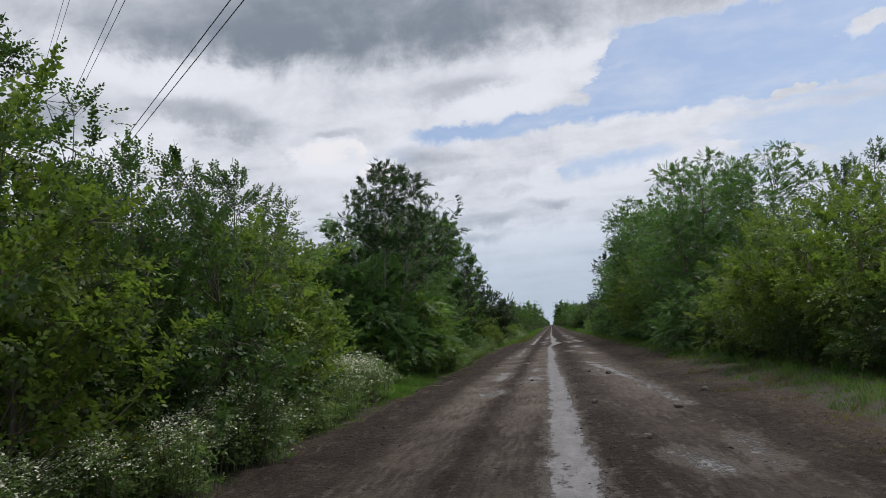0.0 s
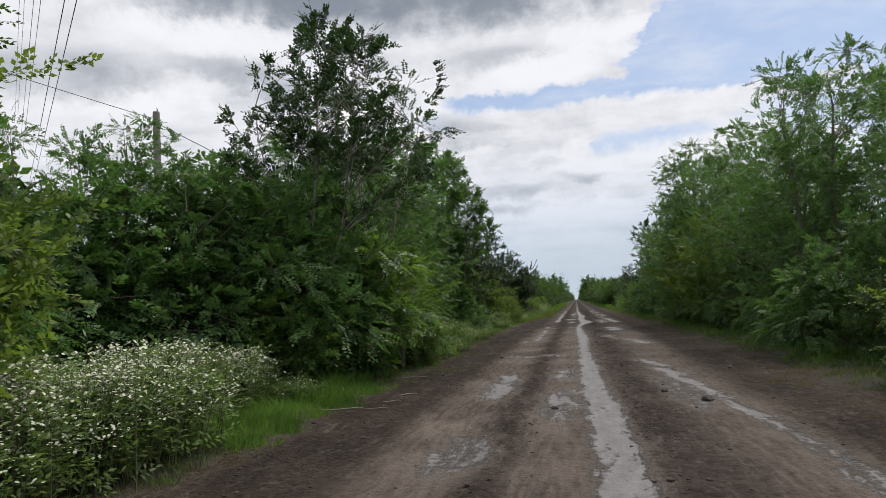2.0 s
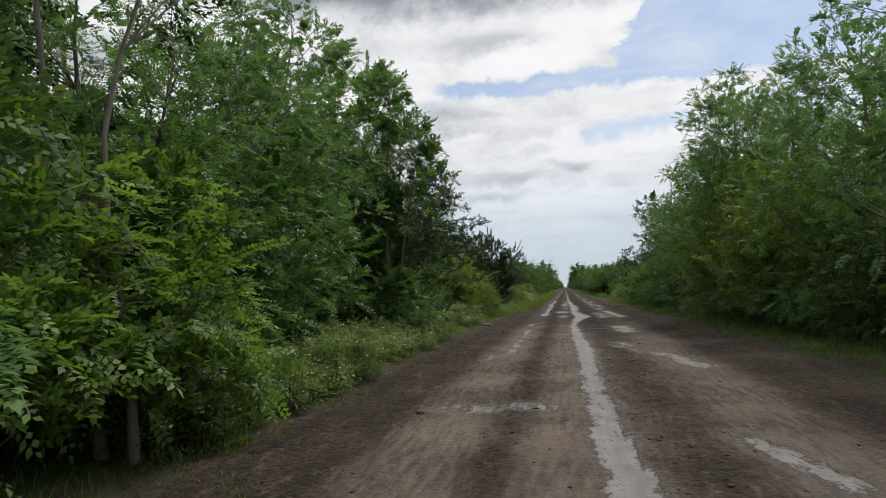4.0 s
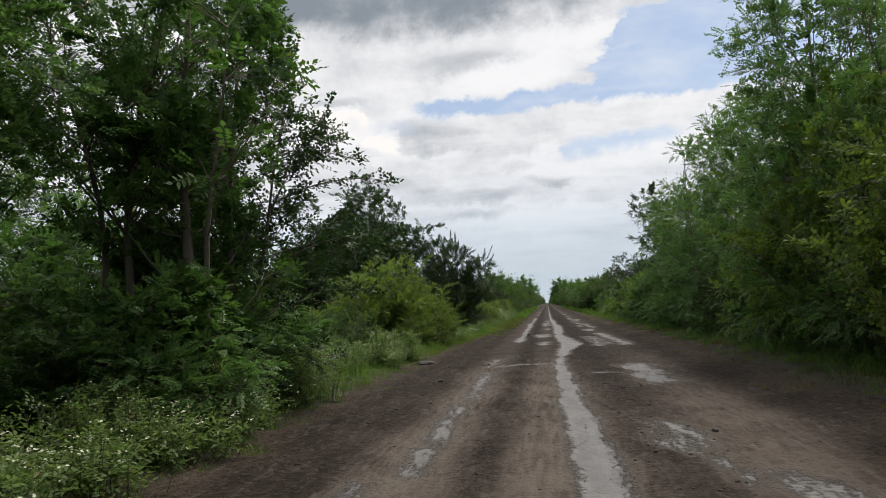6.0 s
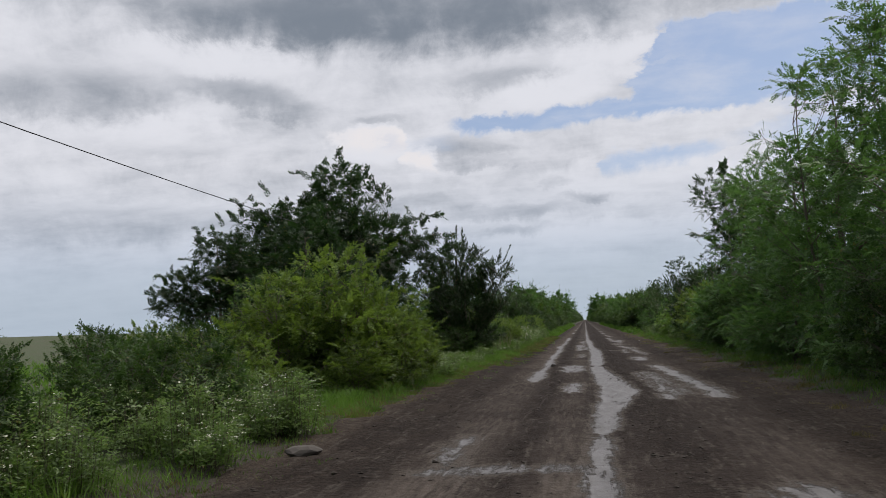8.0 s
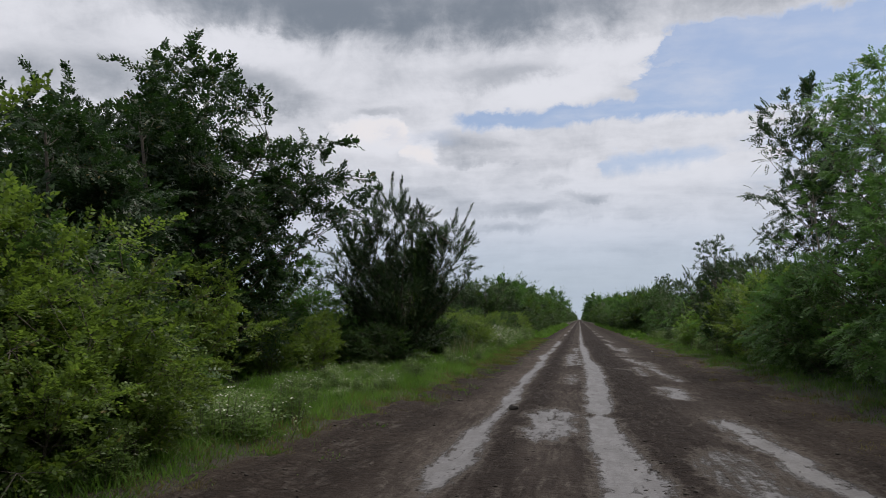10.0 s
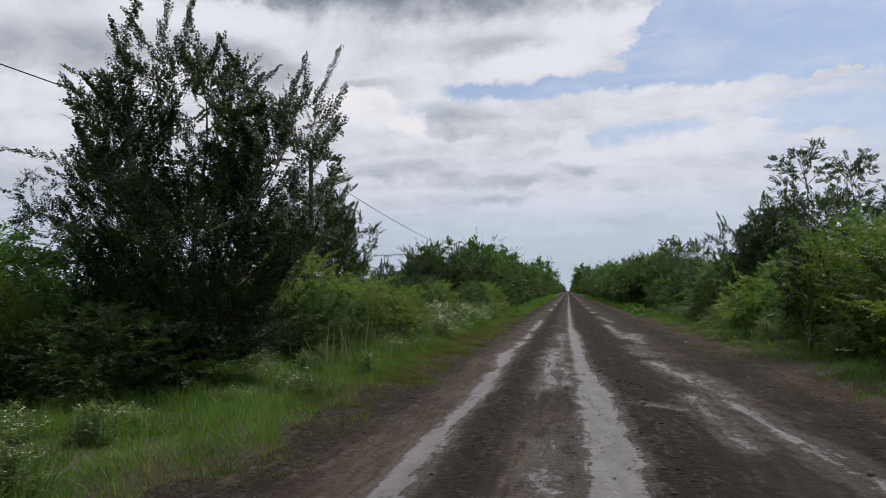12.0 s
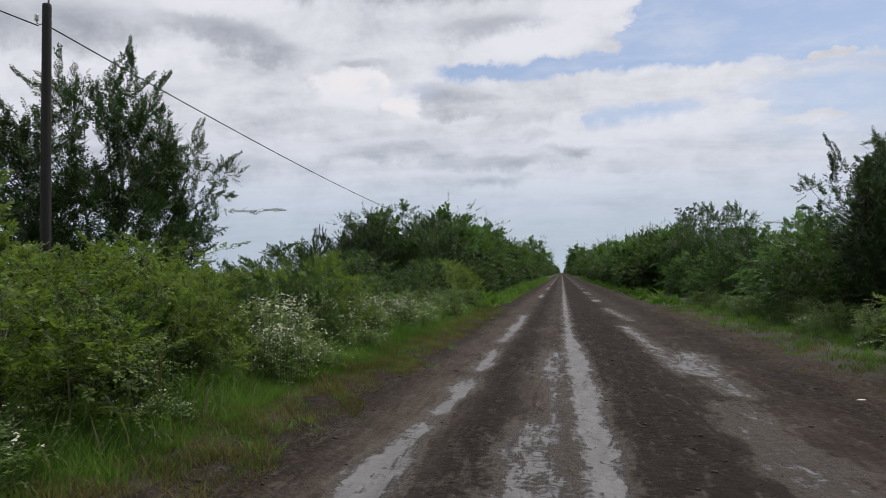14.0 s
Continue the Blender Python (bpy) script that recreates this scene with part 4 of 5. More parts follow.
plum = grow("cherry_plum_tree", 19, "plum",
            [(-0.3, 0, 4.0, 1.4, 1.5, 1.4), (1.6, -0.2, 3.3, 1.1, 1.2, 1.2), (-1.8, 0.2, 3.1, 1.1, 1.2, 1.1), (-0.1, 0.2, 2.2, 2.0, 2.0, 1.1), (-0.1, 0, 1.0, 1.6, 1.6, 0.8)],
            [(0, 0, 0.1, 0.1, 4.6, 0.08), (0.15, -0.1, 1.7, -0.3, 3.9, 0.06), (-0.15, 0.1, -1.9, 0.3, 3.8, 0.06), (0, 0.2, 0.4, 1.3, 3.8, 0.05), (0.05, -0.1, -0.8, -1.0, 4.2, 0.05)],
            54, 23, boughs=200, bough_twig=0.2, bough_twigs=20, bough_lift=0.5, bough_sag=-0.1, bough_rise=0.85, label="dark cherry plum tree with fanned upright shoots", group="roadside trees", puff=0.46, upright=0.5, shoots=10, shoot_reach=1.8, core=2.4, plumes=230, plume_len=0.78, plume_up=0.4, plume_sag=-0.04, thick=0.095)
oak = grow("dark_ash_tree", 20, "ash",
           [(0, 0, 6.6, 1.7, 1.7, 1.9), (1.5, 0.6, 4.9, 1.4, 1.4, 1.2), (-1.5, -0.2, 4.9, 1.5, 1.4, 1.3), (0.2, 0, 3.4, 2.2, 2.1, 1.3), (0.8, -0.2, 1.7, 1.9, 1.8, 1.3), (2.9, 0.8, 5.1, 0.8, 0.7, 0.5), (3.6, 1.1, 4.5, 0.6, 0.6, 0.4)],
           [(0, 0, 0.2, 0.1, 7.9, 0.15), (0.3, -0.1, 1.3, 0.4, 6.0, 0.09), (-0.2, 0.1, -1.3, -0.1, 6.0, 0.09)],
           90, 24, boughs=110, bough_twig=0.5, bough_lift=0.15, leaf="dark_crown", label="big dark ash tree leafed almost to the ground", group="roadside trees", puff=0.55, upright=0.1, shoots=20, shoot_reach=1.5, core=4.5, plumes=60, plume_len=0.9, plume_up=0.2, plume_sag=0.2, thick=0.22, arms=[(1.5, 0.4, 4.6, 4.3, 1.2, 5.0), (1.5, 0.4, 5.4, 3.9, 1.0, 5.9), (1.4, 0.3, 4.4, 3.4, 1.3, 4.2)])
# leaf darkened in colour, as the sapling stands backlit
sapling = grow("robinia_sapling", 21, "robinia",
               [(0, 0, 4.0, 0.75, 0.75, 0.75), (0.1, 0.1, 2.6, 0.5, 0.5, 0.6), (0, 0, 1.5, 0.9, 0.9, 0.8)],
               [(0, 0, 0.15, 0.05, 4.5, 0.035)],
               14, 10, boughs=26, bough_twig=0.42, bough_twigs=6, bough_sag=0.2, leaf="dark_crown", label="thin young robinia above the hedge", group="roadside trees", puff=0.34, shoots=6, shoot_reach=1.5, plumes=0)
far_tree = grow("hedge_tree", 22, "far",
                [(0, 0, 3.3, 1.7, 1.9, 1.6), (0.4, 0.9, 2.1, 1.6, 1.4, 1.4), (-0.3, -0.9, 2.0, 1.6, 1.4, 1.4), (0, 0, 1.0, 1.8, 1.8, 0.9)],
                [(0, 0, 0.1, 0.1, 4.4, 0.08)], 70, 6, leaf="hedge", label="leafy green tree in the hedge along the road", group="hedge trees", puff=0.6, upright=0.2, shoots=40, shoot_reach=1.4, size=0.72, limbs=10, twigs=0.0)
far_dark = grow("hedge_tree", 23, "far",
                [(0, 0, 3.6, 1.6, 1.8, 1.9), (0.4, 0.9, 2.3, 1.6, 1.4, 1.5), (-0.3, -0.9, 2.2, 1.6, 1.4, 1.5), (0, 0, 1.0, 1.8, 1.8, 0.9)],
                [(0, 0, 0.1, 0.1, 4.8, 0.08)], 70, 6, leaf="ash", label="dark green tree in the hedge along the road", group="hedge trees", puff=0.6, upright=0.15, shoots=40, shoot_reach=1.4, size=0.72, limbs=10, twigs=0.0)


far_low = grow("hedge_tree", 25, "far",
               [(0, 0, 3.3, 1.7, 2.2, 1.6), (0, 1.0, 2.0, 1.7, 1.7, 1.4), (0, -1.0, 2.0, 1.7, 1.7, 1.4), (0, 0, 0.9, 1.8, 2.4, 0.9)],
               [(0, 0, 0.1, 0.1, 4.4, 0.08)], 46, 4, leaf="hedge", label="distant green tree in the hedge along the road", group="hedge trees", puff=0.6, upright=0.2, size=1.15, limbs=0, twigs=0.0, core=1.5)


def row(kind, spots, label=""):
    """Sets a kind at places (x, y, turn, scale, tall); the pattern itself takes the first."""
    made = []
    for x, y, turn, scale, tall in spots:
        made.append(again(kind, x, y, turn, scale, tall, gz(x, y), label))
    return made


def strew(kinds, y0, y1, x0, x1, count, lo, hi, seed, tall=(0.9, 1.15)):
    """Fills a stretch of hedge with shrubs or trees, evenly along its length."""
    r = random.Random(seed)
    for k in range(count):
        y = y0 + (k + r.uniform(0.1, 0.9)) * (y1 - y0) / count
        x = r.uniform(x0, x1)
        again(r.choice(kinds), x, y, r.uniform(0, 360), r.uniform(lo, hi), r.uniform(*tall), gz(x, y))


# ---- left side, from the start of the walk onwards
place(elm, -6.4, 8.2, 20, 1.04, 1.05, gz(-6.4, 8.2))
row(elm, [(-6.6, 12.0, 140, 1.0, 1.0), (-6.5, 15.8, 250, 1.02, 1.04), (-8.6, 9.6, 60, 1.05, 1.0), (-8.8, 14.4, 310, 1.0, 1.05), (-6.0, 4.6, 190, 1.1, 1.1), (-8.4, 18.0, 90, 0.66, 0.95)])
place(maple, -5.0, 6.3, 0, 1.1, 1.15, gz(-5.0, 6.3))
row(maple, [(-4.6, 12.3, 200, 1.12, 1.05), (-5.7, 14.9, 300, 1.12, 1.1)])
row(thicket, [(-4.9, 9.3, 80, 1.1, 1.2), (-4.7, 3.6, 20, 1.1, 1.2)])
place(thicket, -5.6, 10.8, 0, 1.1, 1.1, gz(-5.6, 10.8))
place(robinia_open, -4.6, 24.4, 10, 1.03, 1.09, gz(-4.6, 24.4))
row(robinia_open, [(-5.3, 27.6, 200, 1.08, 1.10)])
place(dark_shrub, -7.4, 24.4, 0, 1.3, 1.0, gz(-7.4, 24.4))
row(dark_shrub, [(-9.0, 19.0, 70, 1.3, 0.95), (-8.4, 22.4, 130, 1.35, 0.98), (-5.4, 25.6, 230, 1.35, 1.0), (-7.8, 25.8, 300, 1.45, 1.0), (-5.6, 24.4, 190, 1.2, 1.0), (-8.2, 18.0, 15, 1.1, 0.95), (-8.8, 23.8, 45, 1.4, 1.0), (-6.4, 24.2, 310, 1.4, 1.0), (-6.3, 27.6, 75, 1.4, 1.0), (-8.4, 29.0, 145, 1.5, 1.0), (-5.4, 29.4, 20, 1.0, 0.95), (-9.6, 21.6, 80, 1.15, 0.95), (-10.0, 17.0, 10, 1.15, 0.95)])
place(sunlit_shrub, -4.3, 26.0, 0, 1.05, 1.05, gz(-4.3, 26.0))
row(sunlit_shrub, [(-4.15, 27.6, 140, 1.0, 1.1), (-5.2, 23.4, 290, 0.7, 0.95), (-4.4, 28.9, 10, 0.8, 0.9), (4.9, 90.7, 60, 0.62, 1.05)])
place(robinia_full, -5.6, 28.9, 0, 0.80, 0.98, gz(-5.6, 28.9))
row(robinia_full, [(-5.2, 32.6, 120, 0.82, 0.98)])
row(robinia_full, [(-9.0, 20.2, 40, 0.68, 1.05), (-8.2, 23.4, 160, 0.70, 1.03), (-9.6, 17.2, 250, 0.62, 1.05), (-7.4, 26.6, 80, 0.70, 1.0)], "dark leafy young robinia behind the grassy bay")
place(robinia_stand, -6.2, 36.4, 0, 1.0, 1.0, gz(-6.2, 36.4))
row(robinia_stand, [(-6.4, 39.2, 100, 1.0, 1.04), (-8.2, 37.8, 210, 1.02, 1.0), (-8.4, 41.6, 320, 1.0, 1.05), (-5.6, 41.8, 45, 0.98, 1.04), (-8.6, 33.4, 260, 0.95, 1.0)])
place(ash, -5.1, 41.9, 0, 1.0, 1.04, gz(-5.1, 41.9))
row(robinia_full, [(-10.2, 40.2, 70, 0.85, 1.0), (-9.8, 36.2, 200, 0.8, 0.98), (-11.6, 48.4, 20, 0.85, 1.0), (-12.4, 44.6, 120, 0.8, 1.0)], "dark leafy robinia behind the roadside trees")
row(ash, [(-7.0, 46.4, 150, 1.0, 1.06), (-5.6, 36.0, 260, 0.75, 0.9)])
row(dark_shrub, [(-6.0, 34.0, 50, 0.75, 0.7), (-7.4, 44.0, 160, 0.9, 0.8), (-9.0, 36.5, 20, 0.9, 0.7), (-5.6, 44.0, 250, 0.7, 0.75)])
strew([far_tree, far_dark], 2, 26, -12.5, -10.0, 10, 0.7, 0.95, 22)
row(dark_shrub, [(-7.2, 31.0, 10, 1.2, 1.0), (-7.6, 34.8, 190, 1.25, 1.0), (-7.4, 39.0, 90, 0.85, 0.75), (-8.0, 46.8, 60, 1.1, 0.9), (-6.9, 45.2, 30, 1.05, 0.95), (-8.6, 43.2, 200, 0.95, 0.8), (-9.4, 38.6, 20, 1.0, 0.8), (-7.0, 41.6, 260, 0.8, 0.75), (-9.8, 34.0, 130, 1.3, 1.0), (-9.6, 46.0, 300, 1.2, 0.9), (-6.2, 45.0, 170, 0.95, 0.9), (-5.7, 46.2, 60, 0.8, 0.9), (-10.8, 40.4, 30, 1.3, 0.95), (-11.0, 43.6, 230, 1.3, 0.95), (-11.2, 37.0, 140, 1.3, 0.95), (-10.4, 47.0, 60, 1.35, 1.0), (-13.0, 47.6, 220, 1.4, 1.0), (-4.9, 40.9, 100, 0.78, 0.85), (-5.3, 42.6, 10, 0.85, 0.95)])
reaching = grow("wych_elm_tree", 24, "elm",
                [(0, 0, 5.6, 1.3, 1.4, 1.7), (0.8, -0.3, 3.9, 1.1, 1.1, 1.1), (-0.6, 0.3, 3.6, 1.2, 1.2, 1.2), (0.3, 0, 2.1, 1.5, 1.4, 1.1), (0, 0, 0.9, 1.4, 1.4, 0.7), (1.4, 0.1, 2.4, 0.8, 0.8, 0.9), (1.2, 0, 4.8, 0.8, 0.8, 0.9)],
                [(0, 0, 0.2, -0.1, 6.8, 0.09), (0.2, 0.1, 0.9, -0.3, 5.0, 0.05)], 38, 18, boughs=58, bough_twig=0.45, bough_lift=0.15, label="dark elm tree with long leafy branches reaching over the verge", group="roadside trees",
                puff=0.46, upright=0.1, shoots=20, shoot_reach=1.8, core=0.3, plumes=12, plume_up=0.3, leaf="dark_crown", size=1.2,
                arms=[(0.8, 0, 3.3, 2.75, -0.2, 3.45), (0.8, 0, 2.3, 2.85, -0.1, 2.62), (0.6, 0, 2.4, 2.7, 0.2, 2.45), (0.7, -0.1, 3.9, 2.2, 0.0, 3.85), (0.5, 0.1, 4.2, 1.9, 0.1, 4.2), (0.8, 0.1, 1.5, 2.4, 0.1, 1.72), (0.4, 0, 4.6, 1.6, 0, 4.5)])
place(reaching, -5.2, 43.7, 0, 1, 1, gz(-5.2, 43.7))
# low growth in the gap, then the round bush
strew([thicket, maple], 48.5, 58.5, -8.5, -5.4, 9, 0.42, 0.62, 5)
strew([thicket], 47.0, 60.0, -14.0, -8.5, 10, 0.45, 0.65, 6)
row(thicket, [(-5.6, 62.6, 190, 1.0, 0.92), (-7.6, 61.6, 290, 1.1, 1.0)], "rounded olive-green bush on the grassy verge")
row(maple, [(-6.1, 60.4, 40, 1.08, 1.04), (-6.8, 59.4, 130, 0.92, 1.0), (-5.2, 62.0, 250, 0.86, 0.95)], "rounded yellow-green bush on the grassy verge")
row(maple, [(-4.7, 60.8, 70, 0.64, 0.9), (-4.3, 62.2, 220, 0.46, 0.85), (-4.9, 58.8, 150, 0.5, 0.8), (-5.0, 63.4, 20, 0.5, 0.8)], "low leafy shrub spreading onto the verge")
row(thicket, [(-6.4, 61.3, 120, 1.1, 1.0)], "rounded olive-green bush on the grassy verge")
row(maple, [(-5.5, 60.4, 30, 0.8, 0.95)], "rounded yellow-green bush on the grassy verge")
place(oak, -9.6, 72.8, 0, 1.0, 1.05, gz(-9.6, 72.8))
row(oak, [(-11.6, 69.6, 130, 0.82, 1.0)])
row(oak, [(-8.9, 66.6, 200, 0.66, 1.0), (-11.6, 65.6, 160, 0.62, 1.0)], "dark ash tree leafed to the ground behind the bush")
row(oak, [(-9.2, 70.0, 220, 0.80, 1.0)])
row(ash, [(-8.5, 75.0, 200, 0.70, 1.05)])
row(maple, [(-8.2, 69.6, 80, 1.0, 0.9)])
row(dark_shrub, [(-9.8, 76.4, 200, 1.0, 0.8)])
place(plum, -5.75, 79.2, 0, 0.94, 1.07, gz(-5.8, 79.2))
row(dark_shrub, [(-7.8, 79.2, 60, 0.95, 0.85), (-9.4, 78.8, 160, 1.0, 0.85)])
row(thicket, [(-7.0, 80.4, 60, 0.9, 0.8), (-9.8, 80.8, 220, 1.0, 0.9), (-8.6, 83.5, 300, 0.8, 0.7), (-6.0, 77.6, 150, 0.8, 0.6)])
strew([maple, thicket, maple], 64.0, 78.0, -9.2, -7.2, 10, 0.5, 0.72, 61)
strew([thicket, maple], 82.0, 94.0, -5.4, -4.4, 13, 0.42, 0.62, 62)
strew([thicket, thicket, maple], 94.0, 106.0, -6.4, -5.2, 9, 0.36, 0.5, 63)
# hedge of low shrubs past the fanned tree
place_rows = [(-6.6, 85.4, 30, 0.80, 0.85), (-7.6, 88.0, 110, 1.0, 0.9), (-5.8, 89.9, 200, 0.78, 0.78), (-6.9, 92.2, 280, 0.85, 0.8), (-5.6, 94.4, 340, 0.62, 0.8), (-9.8, 87.0, 60, 1.0, 0.8), (-5.9, 87.4, 75, 0.72, 0.8), (-5.5, 92.0, 15, 0.62, 0.8)]
row(maple, place_rows)
row(thicket, [(-5.9, 85.6, 0, 0.62, 0.75), (-9.4, 90.0, 70, 1.0, 0.85), (-5.8, 91.4, 140, 0.66, 0.75), (-7.2, 96.4, 230, 0.8, 0.8), (-5.4, 97.2, 310, 0.62, 0.75), (-6.6, 99.8, 20, 0.78, 0.8), (-5.6, 102.5, 90, 0.72, 0.7), (-5.2, 105.2, 40, 0.7, 0.8), (-6.8, 105.0, 200, 0.9, 0.9), (-7.6, 100.6, 10, 0.95, 0.9)])
row(plum, [(-8.7, 94.0, 75, 0.97, 1.02)], "dark spiny plum tree behind the telegraph pole")
row(elm, [(-7.4, 115.0, 310, 0.92, 1.0), (-6.2, 119.5, 20, 0.9, 1.0)])
row(plum, [(-11.6, 116.0, 0, 0.48, 1.4), (-8.6, 112.4, 80, 0.7, 1.0), (-7.0, 117.0, 200, 0.74, 1.0), (-9.6, 119.0, 300, 0.76, 1.0)], "dark plum tree in the hedge along the road")
row(plum, [(-7.6, 123.5, 40, 0.8, 1.0)])
place(far_tree, -9.2, 117.0, 0, 1.0, 0.98, gz(-9.2, 117))
place(far_dark, -7.2, 127.5, 40, 1.05, 1.0, gz(-7.2, 127.5))
strew([far_tree, far_dark], 128, 215, -8.2, -6.0, 30, 0.88, 1.1, 8)
strew([thicket, maple], 106, 128, -5.2, -4.4, 11, 0.55, 0.8, 9)
strew([far_tree], 130, 215, -5.2, -4.6, 22, 0.5, 0.62, 10)
place(far_low, -7.0, 216.0, 0, 1.0, 1.0, gz(-7.0, 216.0))
strew([far_low], 217, 560, -9.0, -5.6, 70, 0.95, 1.35, 12)

# ---- right side
row(maple, [(6.3, 15.6, 10, 1.15, 1.0), (6.1, 19.2, 140, 1.1, 1.1), (7.6, 17.4, 250, 1.2, 1.1), (7.2, 12.2, 60, 0.95, 0.95), (5.9, 22.6, 320, 0.95, 1.0)])
row(thicket, [(6.0, 17.4, 30, 0.7, 0.8), (6.2, 13.8, 190, 0.7, 0.8), (5.8, 20.8, 100, 0.7, 0.8), (7.0, 10.6, 60, 0.7, 0.8), (8.2, 15.2, 220, 1.0, 0.9), (8.4, 19.6, 310, 1.0, 0.9)])
row(elm, [(9.8, 14.6, 70, 0.75, 1.0), (9.6, 19.4, 200, 0.88, 1.0), (10.6, 24.2, 310, 1.08, 1.08), (8.4, 9.0, 20, 0.75, 0.95)])
row(robinia_full, [(7.6, 26.8, 30, 0.92, 0.95), (7.0, 31.4, 150, 1.05, 1.03), (6.9, 36.0, 250, 1.1, 1.05), (7.0, 40.6, 340, 1.06, 1.04), (6.9, 45.2, 90, 1.05, 1.03), (7.1, 50.0, 200, 1.1, 1.03),
                   (7.2, 54.8, 300, 1.12, 1.04), (7.1, 59.6, 60, 1.1, 1.05), (7.0, 64.2, 170, 1.08, 1.05), (6.9, 68.8, 250, 1.0, 1.0), (7.1, 73.4, 20, 1.02, 1.0), (10.4, 33.6, 110, 1.1, 1.05), (10.2, 43.2, 10, 1.1, 1.05),
                   (10.4, 57.0, 220, 1.15, 1.1), (10.2, 70.0, 250, 1.0, 1.05)])
# paler maples added over the robinias' dark bases, standing in for lit foliage
row(maple, [(6.2, 40.8, 20, 1.2, 1.2), (6.1, 43.6, 140, 1.3, 1.2), (6.2, 46.6, 250, 1.3, 1.25), (6.1, 49.6, 70, 1.2, 1.2), (6.2, 52.6, 310, 1.1, 1.1)])
row(robinia_full, [(6.2, 49.8, 60, 1.16, 1.08)], "tall robinia whose crown hangs over the road's shoulder")
row(robinia_open, [(6.4, 77.2, 120, 1.08, 1.12), (8.4, 78.8, 240, 1.0, 1.05)])
strew([dark_shrub, dark_shrub, thicket], 24.0, 79.0, 5.5, 6.2, 24, 0.75, 0.98, 14, (0.9, 1.1))
row(maple, [(6.4, 82.0, 0, 1.0, 1.0), (5.9, 79.6, 240, 0.85, 0.9)])
place(sapling, 5.15, 85.7, 0, 0.9, 1.06, gz(5.15, 85.7))
row(sapling, [(10.6, 98.0, 70, 1.25, 1.1), (8.0, 91.6, 190, 0.9, 1.0), (8.2, 131.0, 20, 1.1, 1.08), (9.0, 84.0, 140, 1.0, 1.0)])
row(maple, [(6.0, 84.6, 210, 0.95, 0.95), (6.2, 87.6, 20, 0.9, 0.9), (6.3, 93.0, 300, 0.8, 0.85)])
row(thicket, [(6.0, 81.4, 100, 0.9, 1.0), (7.6, 82.8, 10, 1.1, 1.1), (8.4, 86.4, 40, 1.2, 1.1)])
row(dark_shrub, [(7.0, 84.2, 60, 0.95, 0.95), (6.9, 87.8, 150, 1.0, 1.0), (7.2, 91.2, 250, 0.95, 0.9), (7.6, 94.6, 340, 0.95, 0.9), (9.4, 88.8, 20, 1.1, 1.0)])
row(plum, [(7.7, 98.4, 200, 0.86, 0.98)], "dark plum tree behind the low hedge")
row(elm, [(8.8, 96.0, 30, 0.9, 1.0)])
row(oak, [(8.8, 101.4, 40, 0.6, 1.0), (9.8, 93.6, 140, 0.55, 0.95)], "dark green ash tree behind the low hedge")
strew([thicket, dark_shrub], 99.0, 112.0, 6.6, 8.0, 8, 0.85, 1.05, 15)
strew([elm, dark_shrub, thicket], 110, 128, 6.4, 8.0, 10, 0.72, 0.9, 19)
strew([far_tree, far_dark], 128, 215, 6.2, 8.4, 32, 0.74, 0.95, 16)
strew([far_tree], 128, 215, 5.2, 5.8, 20, 0.45, 0.6, 17)
strew([far_low], 217, 560, 6.0, 9.0, 70, 0.95, 1.3, 18)
strew([far_low], 560, 1100, 4.8, 8.0, 36, 1.1, 1.5, 20)
strew([far_low], 560, 1100, -8.0, -4.6, 36, 1.1, 1.5, 21)
row(far_dark, [(6.6, 415.0, 70, 2.4, 1.05), (9.5, 400.0, 10, 2.2, 1.0), (-7.0, 390.0, 30, 2.0, 1.0), (6.5, 470.0, 0, 2.2, 1.0), (8.0, 480.0, 100, 2.3, 1.0), (-6.5, 250, 50, 1.6, 1.1)])


